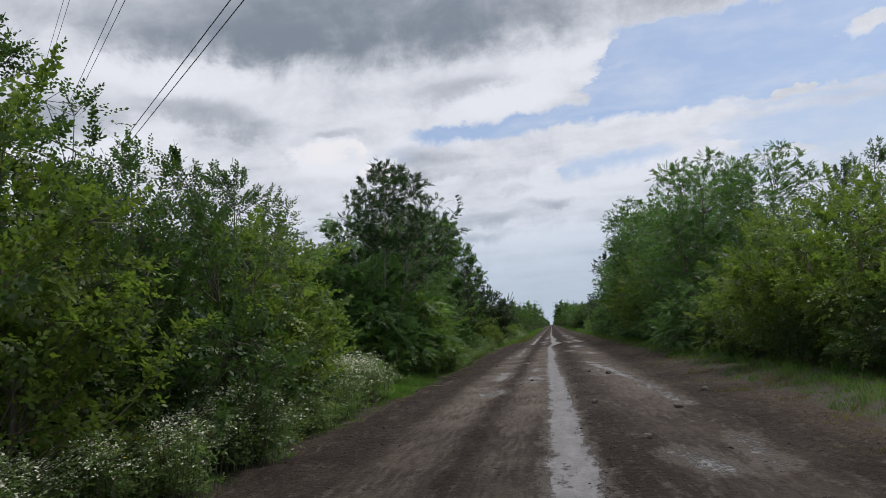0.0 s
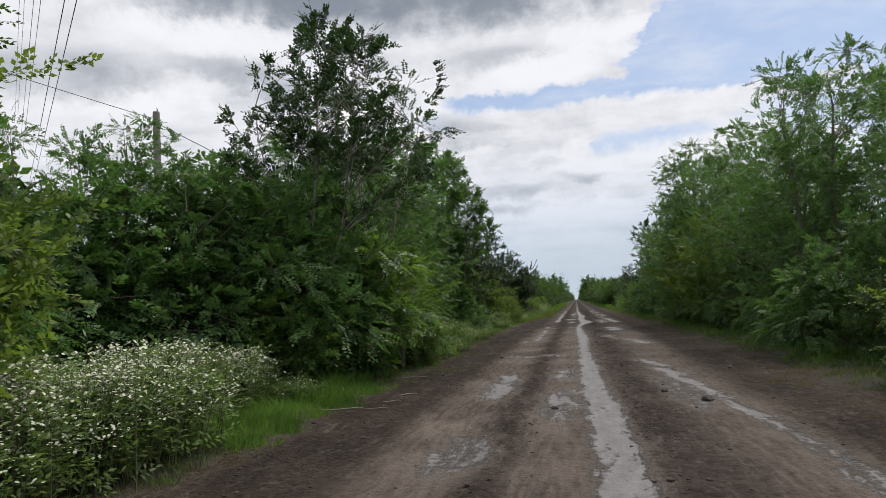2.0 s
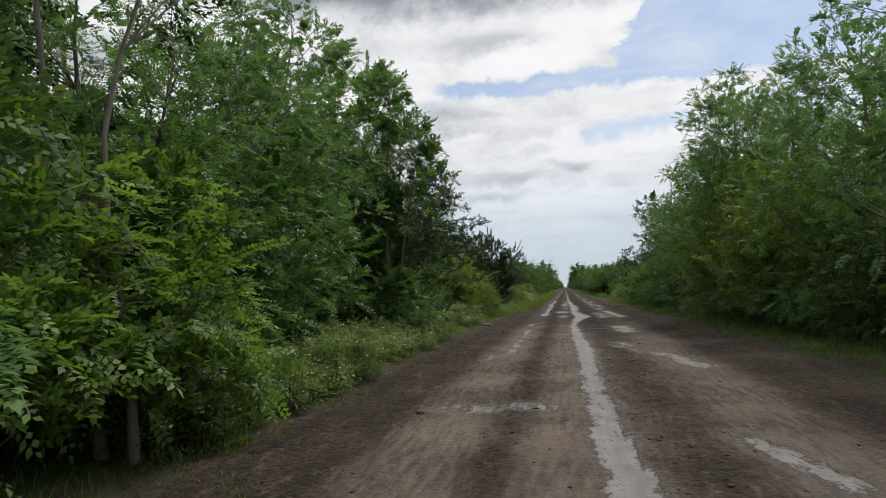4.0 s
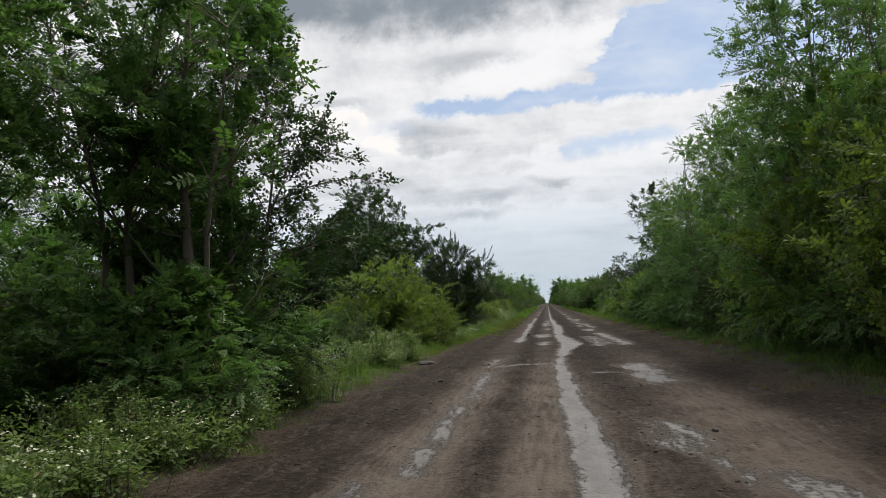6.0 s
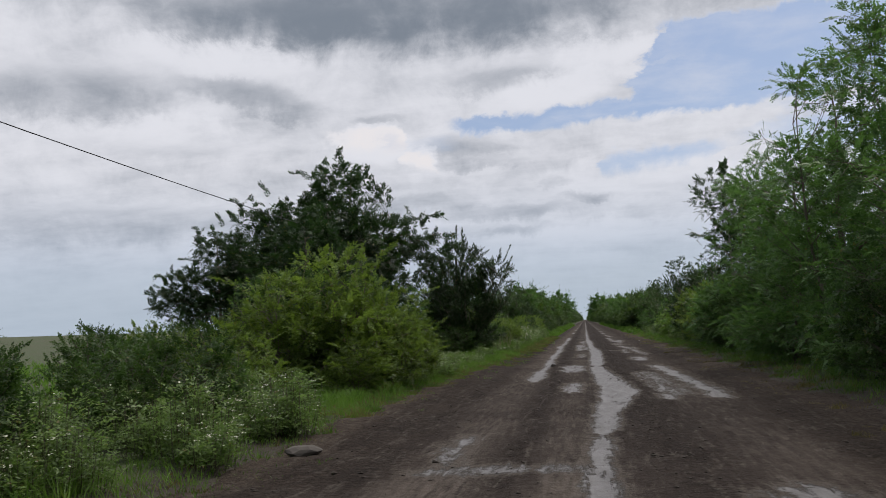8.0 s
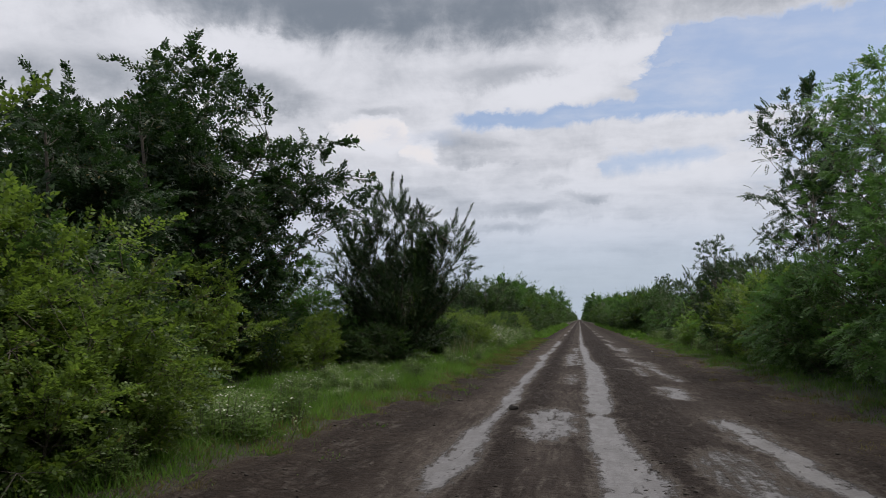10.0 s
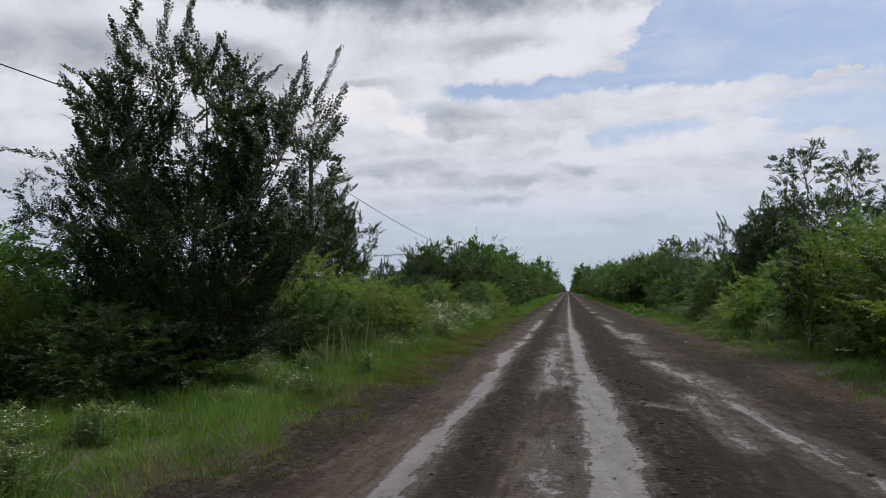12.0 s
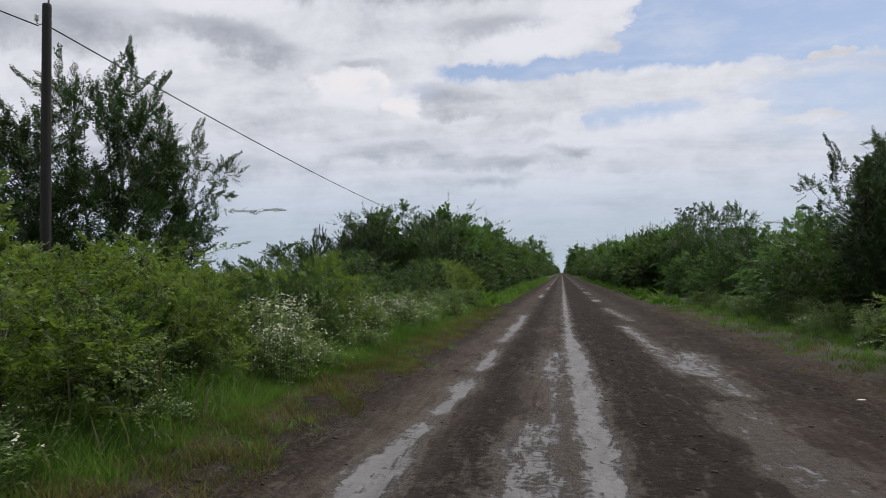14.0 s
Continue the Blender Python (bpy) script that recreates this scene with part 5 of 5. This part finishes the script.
# ---------------------------------------------------------------- white-flowered weeds
def weed_clump(name, seed, height, spread, heads, label, petal=None, leaf="weed"):
    """A clump of tall weeds with flat white flower heads."""
    rng = np.random.default_rng(seed)
    base = tagged(new(name), label, "wildflowers", "flowering weeds")
    n = 46
    foot = rng.normal(size=(n, 2)) * spread * 0.42
    tip = foot * 1.25 + rng.normal(size=(n, 2)) * 0.06
    tall = height * rng.uniform(0.6, 1.05, n) * np.exp(-0.25 * (np.hypot(*foot.T) / spread) ** 2)
    stems = Tubes()
    for k in range(n):
        stems.add([(*foot[k], -0.03), (*(foot[k] * 0.45 + tip[k] * 0.55), tall[k] * 0.55), (*tip[k], tall[k])], [0.006, 0.005, 0.003], 3)
    tagged(part("stalk", stems.mesh("stalk", STEM), base), kind="stuff")
    who = rng.integers(0, n, 380)
    t = rng.uniform(0.08, 0.95, (380, 1))
    origin = np.concatenate((foot[who] * (1 - t) + tip[who] * t, tall[who, None] * t), 1)
    d = unit(np.concatenate((rng.normal(size=(380, 2)), rng.uniform(0.0, 0.9, (380, 1))), 1))
    v, _ = sprays(rng, origin, d, "weed", 0.9, 0.88)
    tagged(part("foliage", mesh_from("foliage", v, np.arange(len(v)), 4, LEAF[leaf]), base), kind="stuff")
    # flat flower heads: small five-sided florets in a shallow dome
    who = rng.integers(0, n, heads)
    centre = np.concatenate((tip[who] + rng.normal(size=(heads, 2)) * 0.07, (tall[who] + rng.uniform(-0.12, 0.07, heads))[:, None]), 1)
    floret = np.repeat(centre, 4, 0) + rng.normal(size=(heads * 4, 3)) * np.array((0.024, 0.024, 0.008))
    a = np.arange(5) * math.pi * 0.4
    size = rng.uniform(0.008, 0.016, (heads * 4, 1))
    tilt = rng.normal(size=(heads * 4, 2)) * 0.35
    ring = np.stack([np.concatenate((floret[:, :2] + size * np.array((math.cos(b), math.sin(b))),
                                     floret[:, 2:] + size * (tilt[:, :1] * math.cos(b) + tilt[:, 1:] * math.sin(b))), 1) for b in a], 1).reshape(-1, 3)
    blooms = part("blossom", mesh_from("blossom", ring, np.arange(len(ring)), 5, petal or PETAL), base, "small white flower heads" if petal is None else "small yellow flower heads")
    tagged(blooms, kind="stuff")
    return base


weed = weed_clump("flowering_weed", 31, 0.95, 0.55, 260, "pale green weeds with many small white flowers")
weed_low = weed_clump("flowering_weed", 32, 0.62, 0.6, 60, "low weeds dotted with white flowers on the verge")
weed_green = weed_clump("tall_weed", 33, 0.95, 0.5, 14, "tall grey-green weeds with few flowers")
weed_gold = weed_clump("yellow_weed", 34, 0.8, 0.4, 60, "weeds with small yellow flowers", GOLD)
place(weed, -3.95, 9.2, 0, 1.05, 1.0, gz(-3.95, 9.2))
place(weed_low, -4.2, 63.8, 0, 1, 1, gz(-4.2, 63.8))
place(weed_green, -4.0, 29.6, 0, 1, 1, gz(-4.0, 29.6))
place(weed_gold, -4.3, 7.6, 0, 1, 1, gz(-4.3, 7.6))


def drift(kinds, y0, y1, x0, x1, count, lo, hi, seed):
    r = random.Random(seed)
    for k in range(count):
        y = y0 + (k + r.random()) * (y1 - y0) / count
        x = r.uniform(x0, x1) + float(left_edge(np.array(y)))
        again(r.choice(kinds), x, y, r.uniform(0, 360), r.uniform(lo, hi), r.uniform(0.85, 1.15), gz(x, y))


drift([weed, weed_low], 4.5, 8.6, -0.9, -0.3, 7, 0.75, 0.95, 41)
drift([weed], 8.4, 11.0, -0.9, -0.35, 6, 0.85, 1.05, 42)
drift([weed_low, weed_green], 11.0, 14.2, -1.0, -0.35, 6, 0.8, 1.0, 43)
drift([weed], 14.6, 18.0, -1.5, -0.5, 14, 0.95, 1.15, 44)
drift([weed, weed, weed_low], 17.6, 21.4, -3.6, -0.9, 20, 0.8, 1.05, 45)
drift([weed_green, weed_green, weed_low], 27.6, 36.0, -0.9, -0.3, 17, 0.8, 1.05, 46)
drift([weed_low, weed_green, weed_green], 34.0, 46.0, -1.5, -0.35, 26, 0.75, 1.0, 47)
drift([weed_low, weed_green, weed_green], 46.0, 56.0, -2.4, -0.4, 26, 0.75, 1.0, 48)
drift([weed_low], 64.0, 82.0, -3.6, -1.9, 18, 0.45, 0.7, 49)
drift([weed_low, weed_green], 60.0, 84.0, -2.0, -0.7, 22, 0.35, 0.6, 52)
drift([weed_green, weed, weed_low], 88.0, 112.0, -2.6, -0.9, 40, 0.7, 1.1, 50)
drift([weed_green, weed_low], 84.0, 97.0, -1.8, -1.0, 12, 0.6, 0.9, 53)
r_right = random.Random(51)
for k in range(26):
    y = 84 + k * 1.2
    x = r_right.uniform(5.0, 5.9)
    again(r_right.choice([weed_green, weed_green, weed_green, weed_low]), x, y, r_right.uniform(0, 360), r_right.uniform(0.5, 0.8), 1.0, gz(x, y))


# ---------------------------------------------------------------- grass, as a mass
def grass(name, seed, count, y0, y1, near, far, tall, leaf, label, left=True, wide=0.0065, loose=0.30):
    """Blades of grass between two distances from the road's edge."""
    rng = np.random.default_rng(seed)
    tufts = max(20, count // 34)
    member = rng.integers(0, tufts, count)
    centre_y, centre_out = rng.uniform(y0, y1, tufts), near + (far - near) * rng.random(tufts) ** 1.2
    vigour = rng.uniform(0.3, 1.55, tufts) * (0.7 + 0.4 * wave(centre_y, seed + 2, 5.0, 2.3, 1.1))
    splay = rng.normal(size=(count, 2)) * (0.05 + 0.06 * tall) * (1 + 0.8 * rng.random(tufts)[member, None])
    single = rng.random(count) < loose
    y = np.where(single, rng.uniform(y0, y1, count), centre_y[member] + splay[:, 1])
    out = np.where(single, near + (far - near) * rng.random(count) ** 1.2, centre_out[member] + splay[:, 0])
    out = np.maximum(out, near)
    x = left_edge(y) - out if left else right_edge(y) + out
    z = land(x, y) - 0.02
    h = tall * rng.uniform(0.45, 1.05, count) * np.where(single, 0.45 if loose < 0.9 else 1.0, vigour[member]) * (0.35 + 0.65 * smooth(out, near, near + 0.7))
    lean = rng.normal(size=(count, 2)) * 0.22 + np.where(single[:, None], 0.0, splay * np.array((-1.0, 1.0)) * 4.0)
    a = rng.uniform(0, 2 * math.pi, count)
    w = np.stack((np.cos(a), np.sin(a), np.zeros(count)), 1) * (wide * rng.uniform(0.6, 1.3, count))[:, None]
    root = np.stack((x, y, z), 1)
    mid = root + np.stack((lean[:, 0] * h * 0.22, lean[:, 1] * h * 0.22, h * 0.45), 1)
    tip = root + np.stack((lean[:, 0] * h, lean[:, 1] * h, h), 1)
    v = np.stack((root, mid + w * 0.8, tip, mid - w * 0.8), 1).reshape(-1, 3)
    me = mesh_from(name, v, np.arange(len(v)), 4, LEAF[leaf])
    tagged(new(name, me), label, "grass", kind="stuff")


grass("verge_grass", 61, 40000, 2, 60, 0.0, 1.8, 0.32, "grass", "green grass at the foot of the hedge")
grass("verge_grass", 62, 110000, 54, 84, 0.1, 4.4, 0.27, "grass", "bright green grass on the verge")
grass("verge_grass", 74, 30000, 18.0, 24.4, -0.1, 3.6, 0.34, "grass", "bright green grass before the thicket")
grass("verge_grass", 63, 60000, 4, 112, 0.25, 2.8, 0.33, "grass", "green grass along the far verge", False)
grass("dry_grass", 64, 24000, 2, 112, -0.45, 0.7, 0.12, "straw", "short dry grass on the road's shoulder")
grass("dry_grass", 65, 42000, 4, 112, -0.7, 1.3, 0.14, "straw", "short dry grass on the road's shoulder", False)
grass("verge_grass", 70, 22000, 82, 112, 0.45, 2.0, 0.42, "grass", "green grass before the shrubs")
grass("verge_tufts", 73, 14000, 24, 112, -0.7, 0.6, 0.17, "grass", "low tufts of grass creeping onto the dirt shoulder")
grass("dry_grass", 71, 26000, 54, 112, -0.4, 1.0, 0.2, "straw", "tan tufts of dry grass on the shoulder")
grass("verge_tussocks", 76, 30000, 82, 93, 0.6, 1.7, 0.50, "grass", "lush tussocks of fine green grass below the shrubs", wide=0.0045, loose=0.1)
grass("verge_tussocks", 80, 24000, 92, 112, 0.4, 1.5, 0.42, "grass", "tussocks of green grass below the shrubs", loose=0.1)
grass("dry_grass", 77, 70000, 80, 112, -0.45, 0.65, 0.13, "straw", "low tan-green tufts between the grass and the dirt", loose=0.15)
grass("verge_tufts", 78, 30000, 80, 112, -0.25, 0.8, 0.15, "grass", "low green tufts between the tussocks and the dirt", loose=0.15)
grass("verge_tufts", 79, 6000, 78, 112, -0.4, 0.9, 0.15, "grass", "low green tufts on the dirt shoulder", False, loose=0.2)
grass("seeding_grass", 75, 150, 80, 90, 0.7, 2.0, 1.1, "seed", "pale bending stalks of seeding grass", wide=0.013, loose=1.0)
grass("seeding_grass", 72, 240, 82, 108, 0.8, 2.2, 1.25, "straw", "tall stalks of pale seeding grass", wide=0.012, loose=1.0)
grass("tall_grass", 66, 3000, 84, 112, 0.9, 3.4, 0.75, "grass", "tall grass with bent blades beside the shrubs", wide=0.012)
grass("verge_grass", 67, 16000, 112, 260, 0.0, 1.6, 0.6, "grass", "green grass along the hedge", wide=0.05)
grass("verge_grass", 68, 12000, 112, 260, 0.0, 1.2, 0.5, "grass", "green grass along the hedge", False, wide=0.05)
grass("field_grass", 69, 30000, 30, 90, 5.0, 70.0, 0.8, "grass", "green field seen through the gap in the hedge", wide=0.06, loose=0.85)


# ---------------------------------------------------------------- poles and lines
def tube_mesh(points, radius, mat, sides=8, name="tube"):
    t = Tubes()
    p = np.asarray(points, float)
    t.add(p, np.full(len(p), radius) if np.isscalar(radius) else radius, sides)
    return t.mesh(name, mat)


def telegraph_pole(x, y, height, radius, mat, label, lean=(0.0, 0.0)):
    base = tagged(new("telegraph_pole"), label, "pole", "telegraph poles")
    place(base, x, y, 0, 1, 1, gz(x, y))
    z = np.array((-0.3, 0.0, 0.4, height * 0.5, height - 0.04, height, height + 0.004))
    r = radius * np.array((1.15, 1.12, 1.08, 0.98, 0.86, 0.80, 0.02))
    p = np.stack((lean[0] * z, lean[1] * z, z), 1)
    part("post", tube_mesh(p, r, mat, 12, "post"), base)
    tx, ty = lean[0] * height, lean[1] * height
    # hook insulator on the side, and a spike at the top
    hook = part("hook", tube_mesh([(tx - radius * 0.7, ty, height - 0.30), (tx - radius - 0.04, ty, height - 0.32), (tx - radius - 0.09, ty, height - 0.30), (tx - radius - 0.10, ty, height - 0.22)], 0.008, STEEL, 6), base, "bent rusty hook")
    zz = np.array((0, 0.02, 0.05, 0.08, 0.10, 0.11))
    rr = np.array((0.03, 0.036, 0.028, 0.034, 0.024, 0.004))
    part("insulator", tube_mesh(np.stack((np.full(6, tx - radius - 0.10), np.full(6, ty), height - 0.25 + zz), 1), rr, PORCELAIN, 10), hook, "small porcelain insulator")
    part("spike", tube_mesh([(tx + 0.03, ty, height - 0.06), (tx + 0.03, ty, height + 0.06), (tx + 0.015, ty, height + 0.11)], [0.016, 0.014, 0.006], STEEL, 6), base, "iron spike on the pole top")
    return base


telegraph_pole(-10.5, 28.3, 6.95, 0.105, GREY_POLE, "weathered grey wooden telegraph pole behind the hedge", (-0.012, 0))
telegraph_pole(-8.05, 91.2, 5.85, 0.08, POLE_WOOD, "dark tarred wooden telegraph pole beside a tree")


def cable(name, a, b, sag, radius, label, group=""):
    t = np.linspace(0, 1, 25)
    p = np.outer(1 - t, a) + np.outer(t, b)
    p[:, 2] -= sag * 4 * t * (1 - t)
    ob = new(name, tube_mesh(p, radius, WIRE, 5, name))
    tagged(ob, label, "wire", group)


cable("telegraph_wire", (-10.66, 28.3, 6.62), (-8.2, 91.2, 5.52), 0.9, 0.011, "thin dark telegraph wire between the poles")
cable("telegraph_wire", (-8.02, 91.2, 5.50), (-8.6, 141.0, 5.0), 0.55, 0.012, "thin dark telegraph wire running on along the road")
cable("telegraph_wire", (-10.4, 28.3, 6.60), (-11.5, -25.0, 6.4), 0.8, 0.008, "thin dark telegraph wire")


# the high-voltage line crosses overhead: three twin conductors, one above the other
ALONG = Vector((-0.641, 0.765, 0.0))
for x, z, rise in ((-13.6, 15.2, 0.045), (-14.3, 23.2, 0.075), (-15.2, 31.6, 0.075)):
    for gap in (0.0, 0.62):
        a = Vector((x + gap, 30.0, z)) - ALONG * 60 - Vector((0, 0, rise * 60))
        b = Vector((x + gap, 30.0, z)) + ALONG * 140 + Vector((0, 0, rise * 140))
        cable("power_line", a, b, 0.0, 0.024, "dark overhead power line of a twin pair", "power lines")
    middle = Vector((x, 30.0, z)) - ALONG * 7.5 - Vector((0, 0, rise * 7.5))
    spacer = new("line_spacer", tube_mesh([middle, middle + Vector((0.31, 0, -0.06)), middle + Vector((0.62, 0, 0))], 0.022, STEEL, 6))
    tagged(spacer, "metal spacer between twin power lines", "spacer", "power lines")


def pylon(x, y, height, turn):
    """A lattice tower with two pairs of arms, far off over the fields."""
    base = tagged(new("pylon"), "distant grey steel lattice pylon beyond the fields", "pylon")
    place(base, x, y, turn, 1, 1, gz(x, y))
    half = lambda z: 2.6 - 2.15 * min(1.0, z / (height * 0.8))
    for sx, sy in ((-1, -1), (1, -1), (1, 1), (-1, 1)):
        levels = (-0.5, height * 0.4, height * 0.8, height)
        part("leg", tube_mesh([(sx * half(z), sy * half(z), z) for z in levels], 0.14, GALVANISED, 5, "leg"), base)
    rungs = np.linspace(0.06, 0.94, 10) * height
    for a, b in zip(rungs[:-1], rungs[1:]):
        for side in (-1, 1):
            part("brace", tube_mesh([(-half(a), side * half(a), a), (half(b), side * half(b), b)], 0.08, GALVANISED, 4, "brace"), base)
            part("brace", tube_mesh([(side * half(a), half(a), a), (side * half(b), -half(b), b)], 0.08, GALVANISED, 4, "brace"), base)
    for z, reach in ((height * 0.95, 3.6), (height * 0.80, 4.9)):
        for side in (-1, 1):
            part("arm", tube_mesh([(0, 0, z + 0.5), (side * reach * 0.5, 0, z + 0.25), (side * reach, 0, z)], (0.2, 0.17, 0.09), GALVANISED, 5, "arm"), base)
            part("arm", tube_mesh([(0, 0, z - 0.3), (side * reach, 0, z)], (0.14, 0.08), GALVANISED, 5, "arm"), base)
            part("insulator", tube_mesh([(side * reach, 0, z), (side * reach, 0, z - 1.6)], 0.12, PORCELAIN, 6, "insulator"), base, "hanging insulator string")


pylon(-162.0, 566.0, 31.0, 12)


# ---------------------------------------------------------------- stones, clods and twigs on the road
def stone_mesh(seed, mat, flat=0.6, level=1):
    rng = np.random.default_rng(seed)
    bm = bmesh.new()
    bmesh.ops.create_icosphere(bm, subdivisions=level, radius=1.0)
    for v in bm.verts:
        v.co *= 1 + 0.28 * noise.noise(v.co * 1.3 + Vector((seed * 3.1, 0, 0))) + rng.uniform(-0.1, 0.1)
        v.co.z *= flat
    return from_bmesh("stone", bm, mat, False)


stones = [stone_mesh(s, STONE, 0.6, 2) for s in (1, 2, 3)]
for k, (x, y, size) in enumerate(((2.19, 12.46, 0.075), (1.27, 22.5, 0.065), (1.75, 21.6, 0.10), (-1.10, 67.8, 0.095), (1.35, 9.6, 0.07), (3.0, 14.6, 0.09), (-2.0, 30.4, 0.06), (-0.35, 20.9, 0.05),
                                  (2.9, 26.0, 0.06), (1.55, 40.6, 0.045), (-2.35, 47.0, 0.06), (0.95, 13.8, 0.06))):
    ob = new("stone", stones[k % 3])
    ob.matrix_basis = pose(x, y, float(road_height(np.array(x), np.array(y))) + size * 0.32, 0, 0, k * 53) @ Matrix.Diagonal((size, size * 0.8, size, 1))
    tagged(ob, "dark brown-grey stone lying on the muddy road", "stone", "stones on the road")
dug = new("stone", stones[1])
dug.matrix_basis = pose(-3.35, 51.4, 0.10, 0, 0, 30) @ Matrix.Diagonal((0.22, 0.15, 0.11, 1))
tagged(dug, "dark lump of earth at the edge of the verge", "stone", "stones on the road")


def clods():
    """Loose clods and grit, thickest on the ridges between the wheel tracks."""
    rng = np.random.default_rng(71)
    proto = []
    for s in range(6):
        d = unit(rng.normal(size=(6, 3)) * 0.25 + np.array(((1, 0, 0), (-1, 0, 0), (0, 1, 0), (0, -1, 0), (0, 0, 1), (0, 0, -1.0))))
        proto.append(d * rng.uniform(0.7, 1.2, (6, 1)) * np.array((1, 1, 0.45)))
    octa = np.array(((0, 2, 4), (2, 1, 4), (1, 3, 4), (3, 0, 4), (2, 0, 5), (1, 2, 5), (3, 1, 5), (0, 3, 5)))
    count = 26000
    y = 4 + 104 * rng.random(count)
    bands = np.array(((-2.7, 0.4), (-0.8, 0.25), (0.75, 0.16), (1.0, 0.25), (2.9, 0.5), (-2.3, 0.4), (0.5, 2.2)))
    pick = rng.choice(len(bands), count, p=(0.22, 0.1, 0.22, 0.18, 0.14, 0.1, 0.04))
    x = bands[pick, 0] + rng.normal(size=count) * bands[pick, 1]
    keep = (x > left_edge(y) - 0.1) & (x < right_edge(y) + 0.1) & (worn_at(x, y) < rng.uniform(0.2, 1.1, count))
    x, y = x[keep], y[keep]
    n = len(x)
    size = 0.005 + 0.024 * rng.random(n) ** 5 + 0.03 * (rng.random(n) < 0.012)
    z = road_height(x, y) + size * 0.08
    shape = np.stack(proto)[rng.integers(0, 6, n)]
    a = rng.uniform(0, 6.3, n)
    rot = np.stack((shape[..., 0] * np.cos(a)[:, None] - shape[..., 1] * np.sin(a)[:, None], shape[..., 0] * np.sin(a)[:, None] + shape[..., 1] * np.cos(a)[:, None], shape[..., 2]), -1)
    v = rot * size[:, None, None] + np.stack((x, y, z), 1)[:, None]
    f = octa[None] + np.arange(n)[:, None, None] * 6
    tagged(new("mud_clods", mesh_from("mud_clods", v.reshape(-1, 3), f.reshape(-1), 3, CLOD)), "loose clods of dried mud and grit on the road", "clods", kind="stuff")


clods()


def fallen_twig(x, y, turn, length, thick, label):
    rng = np.random.default_rng(int(abs(x * 100 + y * 10)))
    t = np.linspace(-0.5, 0.5, 7)
    p = np.stack((t * length, rng.normal(size=7) * length * 0.007, 0.01 + 0.02 * rng.random(7)), 1)
    ob = new("fallen_twig", tube_mesh(p, thick * (1.1 - np.abs(t)), TWIG, 6, "fallen_twig"))
    ob.matrix_basis = pose(x, y, float(road_height(np.array(x), np.array(y))) + thick * 0.6, 0, 0, turn)
    tagged(ob, label, "twig", "fallen twigs")


fallen_twig(-2.8, 21.6, 25, 0.28, 0.012, "short bleached stick lying on the road's edge")
fallen_twig(-3.35, 20.6, 8, 1.5, 0.012, "long bare stick reaching out of the grass onto the road")
fallen_twig(-2.75, 22.4, 30, 0.35, 0.014, "short bleached stick lying on the road's edge")
fallen_twig(-3.3, 25.4, 15, 0.6, 0.014, "short bleached stick lying on the road's edge")
litter = new("litter", stone_mesh(9, PAPER, 0.25, 1))
litter.matrix_basis = pose(3.1, 89.2, 0.1) @ Matrix.Diagonal((0.05, 0.035, 0.04, 1))
tagged(litter, "small scrap of white litter on the road's edge", "litter")
